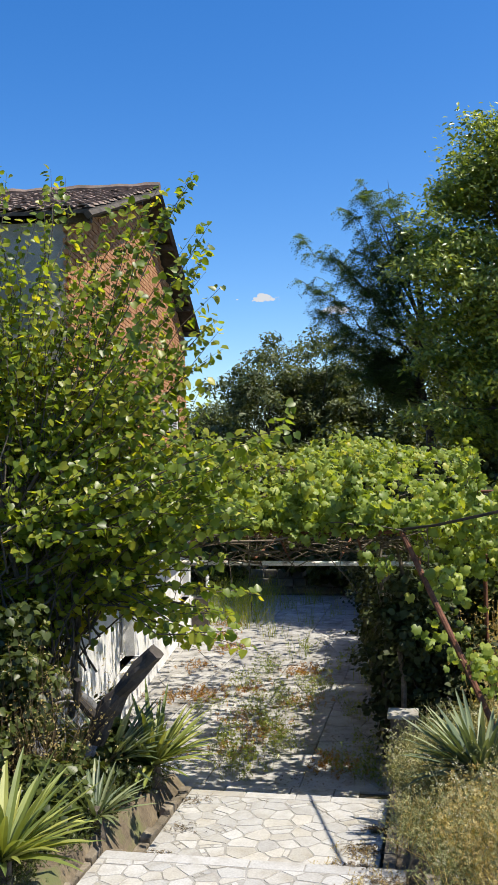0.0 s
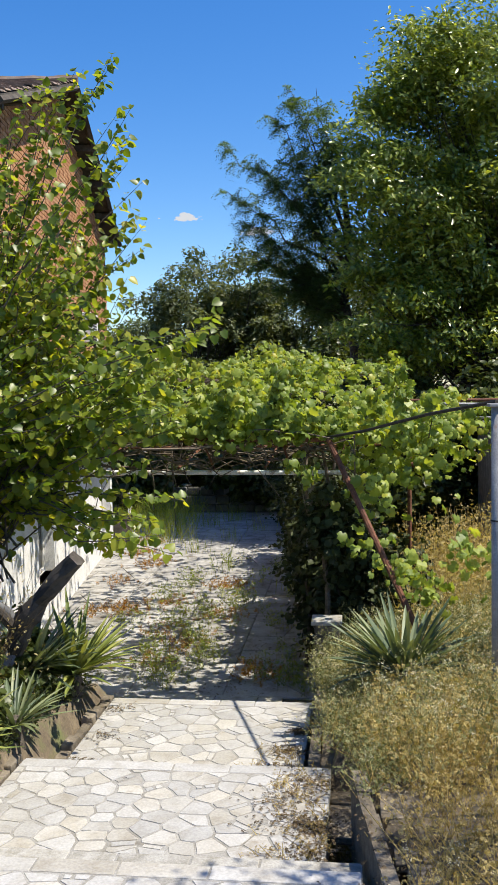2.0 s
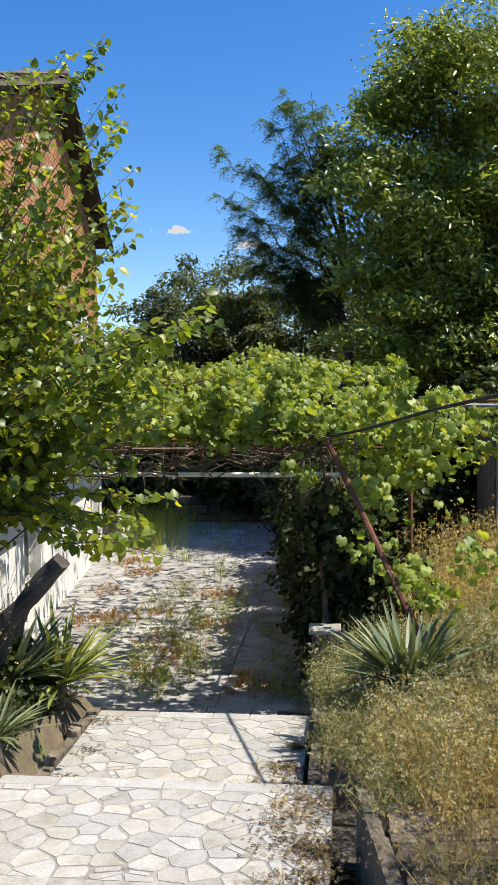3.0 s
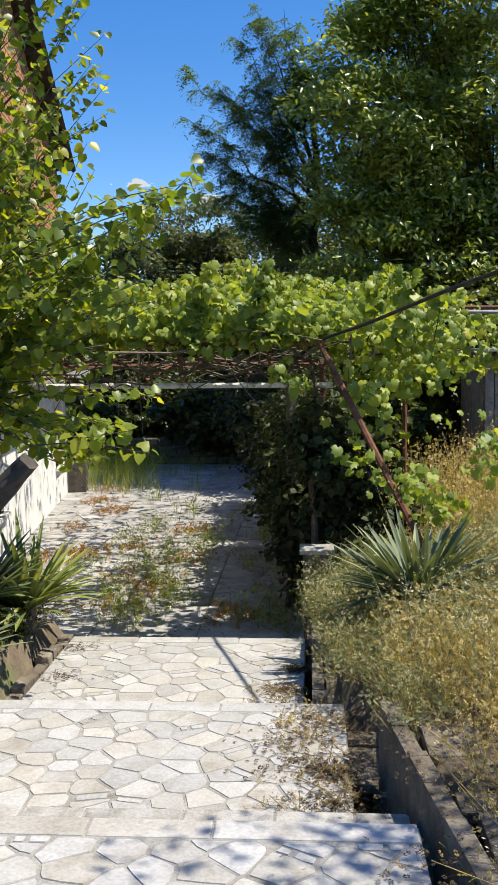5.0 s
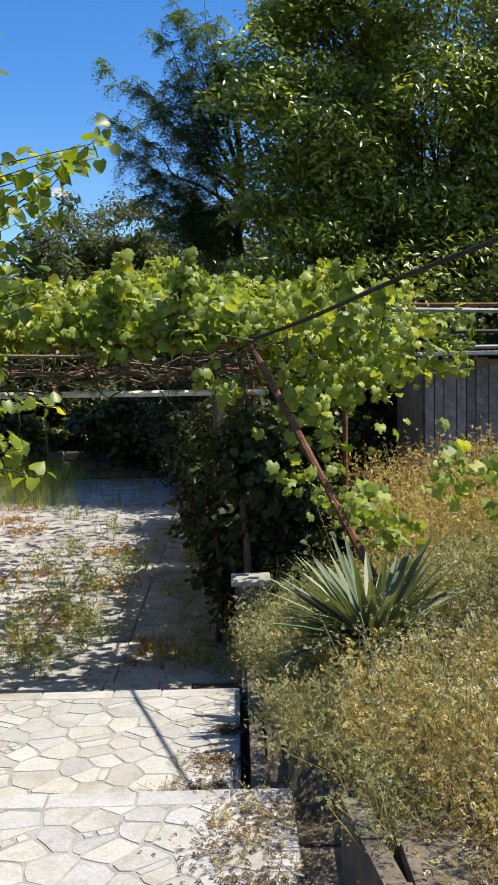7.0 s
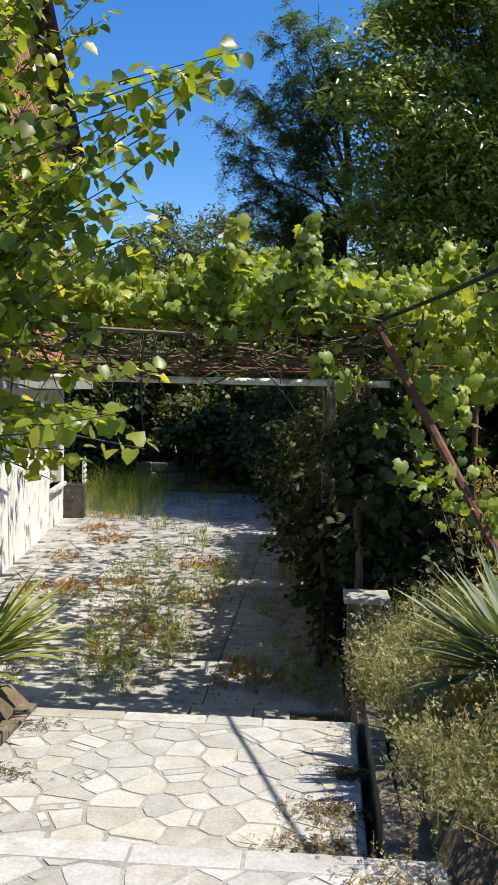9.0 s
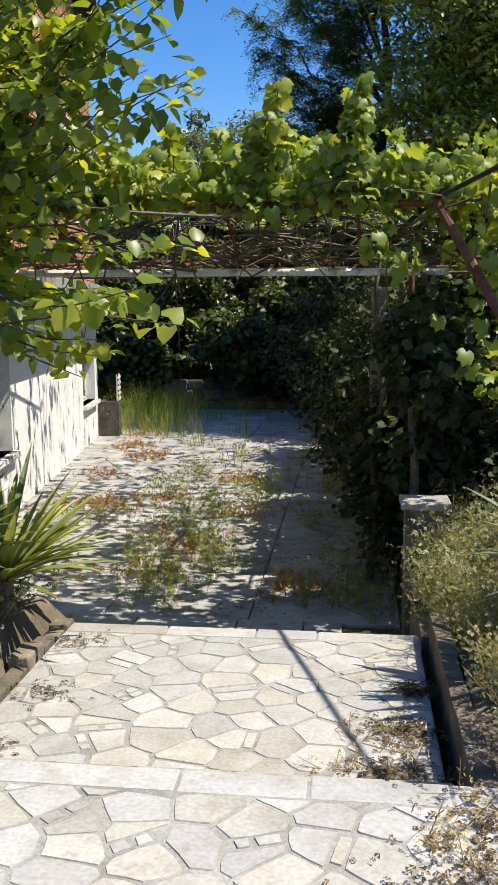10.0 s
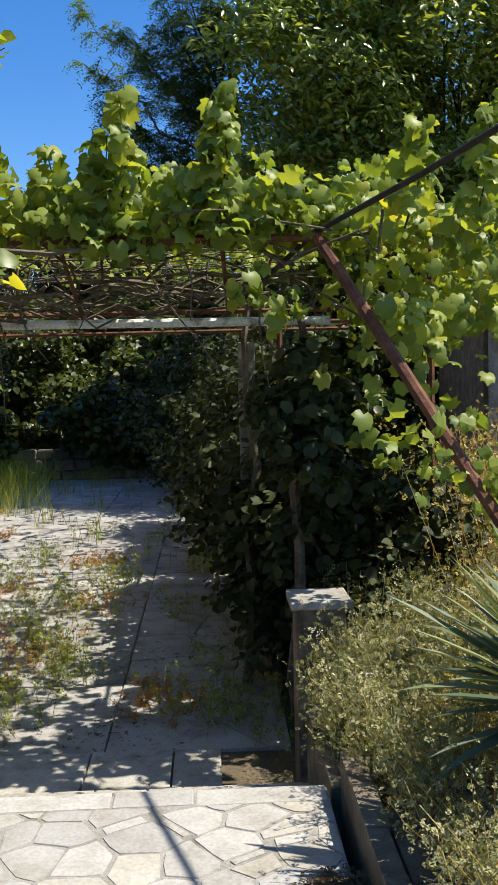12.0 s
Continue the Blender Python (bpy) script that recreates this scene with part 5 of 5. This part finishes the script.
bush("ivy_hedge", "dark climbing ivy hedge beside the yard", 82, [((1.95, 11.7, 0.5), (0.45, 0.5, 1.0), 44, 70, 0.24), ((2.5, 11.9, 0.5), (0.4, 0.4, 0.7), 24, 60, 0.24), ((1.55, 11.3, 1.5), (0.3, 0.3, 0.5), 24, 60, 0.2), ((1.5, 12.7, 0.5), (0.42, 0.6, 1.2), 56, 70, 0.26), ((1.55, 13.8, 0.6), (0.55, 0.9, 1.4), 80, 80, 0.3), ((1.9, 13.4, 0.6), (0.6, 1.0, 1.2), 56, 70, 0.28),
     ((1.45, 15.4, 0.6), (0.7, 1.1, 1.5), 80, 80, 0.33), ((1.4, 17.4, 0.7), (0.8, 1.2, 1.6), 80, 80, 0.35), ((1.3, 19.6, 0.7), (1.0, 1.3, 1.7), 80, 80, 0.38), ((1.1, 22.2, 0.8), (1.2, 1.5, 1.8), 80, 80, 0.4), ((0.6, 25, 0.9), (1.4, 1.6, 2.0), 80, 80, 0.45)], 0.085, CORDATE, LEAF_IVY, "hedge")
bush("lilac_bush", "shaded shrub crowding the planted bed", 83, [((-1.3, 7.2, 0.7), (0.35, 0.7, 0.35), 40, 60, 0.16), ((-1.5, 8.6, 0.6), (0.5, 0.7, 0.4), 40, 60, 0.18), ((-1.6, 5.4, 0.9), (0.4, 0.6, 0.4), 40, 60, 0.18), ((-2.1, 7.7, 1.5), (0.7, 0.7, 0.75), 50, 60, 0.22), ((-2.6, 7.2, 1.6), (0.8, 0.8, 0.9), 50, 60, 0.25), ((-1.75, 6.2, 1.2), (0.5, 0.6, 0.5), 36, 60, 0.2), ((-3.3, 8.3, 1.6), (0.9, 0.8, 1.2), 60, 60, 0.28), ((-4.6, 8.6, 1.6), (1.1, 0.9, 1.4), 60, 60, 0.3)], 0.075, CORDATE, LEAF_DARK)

build_yucca(1, (-0.95, 9.0, 0.3), 95, 0.88, YUCCA_LIME, "yucca with arching lime-green sword leaves beside the steps")
build_yucca(2, (-1.25, 8.55, 0.45), 80, 0.85, YUCCA, "dark green yucca in the shade of the tree")
build_yucca(3, (-1.05, 5.9, 0.66), 80, 0.9, YUCCA_LIME, "yucca with long yellow-green leaves over the step edge")
build_yucca(4, (2.34, 8.55, 0.5), 120, 0.92, YUCCA, "grey-green yucca among dry weeds", 0.6)
build_yucca(5, (3.35, 5.3, 0.85), 60, 0.8, YUCCA, "shaded yucca beside the retaining wall")
build_yucca(6, (-0.95, 7.4, 0.4), 50, 0.6, YUCCA, "small yucca in the bed beside the steps")


def spread_places(seed, n, x0, x1, y0, y1, keep=None):
    r = random.Random(seed)
    out = []
    while len(out) < n:
        x, y = r.uniform(x0, x1), r.uniform(y0, y1)
        if (x - 2.34) ** 2 + (y - 8.45) ** 2 < 0.25:
            continue
        if keep is None or keep(x, y, r):
            out.append((x, y, ground_z(x, y) - 0.02))
    return out


weed_patch("dry_twig_shrub", "bare grey twigs of a half-dead shrub in the bed", 105, [(x, y, z + 0.1) for x, y, z in spread_places(105, 260, -2.3, -1.25, 7.0, 7.9)], 1.35, LITTER, WEED_DRY, 0.03, 9, 0.35)
weed_patch("dry_weeds", "waist-high tangle of dry yellow weeds with small pale flowers", 91, spread_places(91, 850, 1.95, 4.4, 5.9, 10.4, lambda x, y, r: r.random() < lerp(x, [(1.9, 0.9), (3, 1), (4.4, 0.5)]) and x > lerp(y, [(5.9, 2.4), (7, 2.05), (10.4, 1.9)])), 0.48, WEED_DRY, WEED_DRY, 0.035, 34, 0.4, 260)
weed_patch("flowering_weeds", "olive-green wiry weeds with pale seed heads", 103, spread_places(103, 800, 1.95, 4.4, 5.9, 10.4, lambda x, y, r: x > lerp(y, [(5.9, 2.35), (7, 2.0), (10.4, 1.9)])), 0.62, WEED_GREEN, WEED_GREEN, 0.03, 30, 0.45, 420)
weed_patch("bed_weeds", "dark leafy weeds filling the shaded bed", 104, spread_places(104, 700, -2.8, -0.9, 4.6, 9.9), 0.38, WEED_GREEN, LEAF_DARK, 0.05, 26, 0.45)
weed_patch("green_weeds", "grey-green bushy weeds round a yucca", 92, spread_places(92, 800, 1.75, 4.2, 8.2, 11.6), 0.55, WEED_GREEN, WEED_GREEN, 0.04, 40, 0.35, 160)
weed_patch("tall_dry_grass", "tall dry grass on the bank behind the strut", 93, spread_places(93, 1500, 2.5, 6.5, 10.3, 15.5), 1.15, WEED_DRY, WEED_DRY, 0.045, 22, 0.16)
weed_patch("yard_edge_grass", "tall fresh grass at the corner of the house", 94, [(x, y, YARD - 0.03) for x, y, _ in spread_places(94, 900, -4.6, -2.4, 22.2, 27.6, lambda x, y, r: x < -2.1 - 0.12 * (y - 20) + r.gauss(0, 0.25))], 0.85, GRASS, GRASS, 0.03, 5, 0.24, 0, 1)


def joint_weeds(seed, n, spread, spots):
    r = random.Random(seed)
    out = []
    while len(out) < n:
        x, y, w = r.choice(spots)
        if r.random() < w:
            out.append((x + r.gauss(0, spread), y + r.gauss(0, spread * 1.3), YARD - 0.01))
    return out


GREEN_CLUMPS = [(-1.48, 16.2, 0.9), (-0.68, 15.4, 1), (-0.2, 15.96, 0.9), (-0.68, 13.6, 0.8), (-0.6, 11.8, 1), (-0.3, 12.75, 1), (-0.75, 12.3, 0.6), (0.06, 17.6, 0.5), (0.85, 16.8, 0.8), (0.84, 12.0, 0.6), (1.2, 11.7, 0.8), (1.1, 13.1, 0.7), (0.5, 21.2, 0.8),
                (-1.05, 14.6, 0.8), (-1.4, 17.5, 0.5), (-0.3, 14.5, 0.7), (-1.1, 12.9, 0.5), (0.7, 14.5, 0.5), (-0.9, 19.5, 0.4), (-1.8, 14.6, 0.35), (0.3, 19.0, 0.5)]
RUST_CLUMPS = [(-3.1, 20.8, 1), (-2.2, 15.6, 1), (-0.62, 17.5, 1), (0.57, 12.2, 1), (-0.7, 13.6, 0.9), (-1.5, 16.0, 0.6), (-2.6, 19.6, 0.9), (-0.9, 12.6, 0.6), (-2.7, 15.3, 0.5), (-0.4, 15.2, 0.6), (-1.2, 14.3, 0.5), (-3.3, 22.4, 0.7), (-2.9, 17.8, 0.4)]
TALL_CLUMPS = [(-2.2, 24.9, 1), (-1.6, 25.8, 1), (-2.7, 22.0, 0.8), (-1.9, 21.0, 0.6), (-1.3, 22.6, 0.6), (-0.7, 24.0, 0.5), (-1.0, 18.6, 0.3), (0.8, 17.0, 0.5)]


weed_patch("yard_weeds", "leafy green weeds in clumps along the yard's joints", 95, joint_weeds(95, 430, 0.17, GREEN_CLUMPS), 0.36, WEED_GREEN, LEAF_WALNUT, 0.05, 13, 0.22)
weed_patch("rusty_weeds", "low rust-brown weeds in the yard's joints", 96, joint_weeds(96, 620, 0.2, RUST_CLUMPS), 0.13, WEED_RUST, WEED_RUST, 0.035, 14, 0.7)
weed_patch("thin_grass", "sparse tufts of thin grass growing in the yard", 97, joint_weeds(97, 330, 0.16, TALL_CLUMPS), 0.62, GRASS, GRASS, 0.03, 0, 0.12, 0, 1)

weed_patch("wall_weeds", "dry golden weeds hanging over the retaining wall", 98, spread_places(98, 760, 1.6, 2.25, 6.0, 10.6), 0.3, WEED_DRY, WEED_GREEN, 0.028, 26, 0.75, 60)
weed_patch("step_weeds", "brittle golden weeds along the edge of the steps", 99, [(x, y, 0.26) for x, y, _ in spread_places(99, 80, 1.2, 1.7, 5.6, 7.2, lambda x, y, r: r.random() < (x - 1.1) * 1.7)] + [(x, y, -0.03) for x, y, _ in spread_places(100, 26, 0.95, 1.44, 7.5, 8.2)], 0.12, WEED_DRY, WEED_DRY, 0.014, 18, 0.9)
weed_patch("pillar_weeds", "bushy green weeds leaning on the pillar", 102, [(x, y, -0.06) for x, y, _ in spread_places(102, 220, 1.5, 2.1, 9.2, 10.44)], 0.5, WEED_GREEN, WEED_GREEN, 0.035, 34, 0.3, 50)
weed_patch("bank_weeds", "dry twiggy weeds on the shaded bank", 101, spread_places(101, 900, 2.15, 4.2, 3.6, 6.6), 0.36, WEED_DRY, WEED_DRY, 0.03, 16, 0.7, 40)


def litter(seed, spots, n, z, name, label):
    nr = np.random.default_rng(seed)
    q = []
    for x, y, s in spots:
        q.append(np.column_stack([nr.normal(x, s, n), nr.normal(y, s * 0.7, n), np.full(n, z) + nr.uniform(0.004, 0.02, n)]))
    q = np.concatenate(q)
    t = thing(name, label, "leaf litter", kind="stuff")
    leaves("leaf", nr, q, np.tile(np.array([0, 0, 1.0]), (len(q), 1)), 0.035, SPRIG, LITTER, t, 0.35, "stuff")


litter(1, [(1.25, 7.75, 0.13), (1.3, 8.15, 0.1), (1.38, 8.6, 0.06)], 260, -0.025, "leaf_litter", "dark dry leaf litter heaped on the lower landing")
litter(2, [(1.55, 6.9, 0.12), (1.5, 6.3, 0.15), (1.6, 5.9, 0.12), (1.45, 6.6, 0.16), (1.62, 6.2, 0.08)], 240, 0.27, "leaf_litter", "dry leaf litter along the edge of the landing")
litter(4, [(-0.9, 12.2, 0.5), (0.3, 13.2, 0.5), (-1.6, 14.0, 0.6), (0.2, 11.6, 0.3), (-0.6, 16.0, 0.7), (-2.2, 17.5, 0.7)], 150, YARD, "leaf_litter", "dry brown leaves scattered over the yard")
litter(5, [(-0.5, 9.1, 0.1), (-0.5, 8.4, 0.1), (-0.55, 7.8, 0.08)], 70, -0.025, "leaf_litter", "dry yellow leaves along the bed edge")
litter(3, [(2.3, 5.4, 0.3), (2.4, 6.2, 0.25), (2.2, 4.6, 0.3)], 260, 0.63, "leaf_litter", "dry leaves and twigs on the wall's coping")
build_yard()
build_stair()
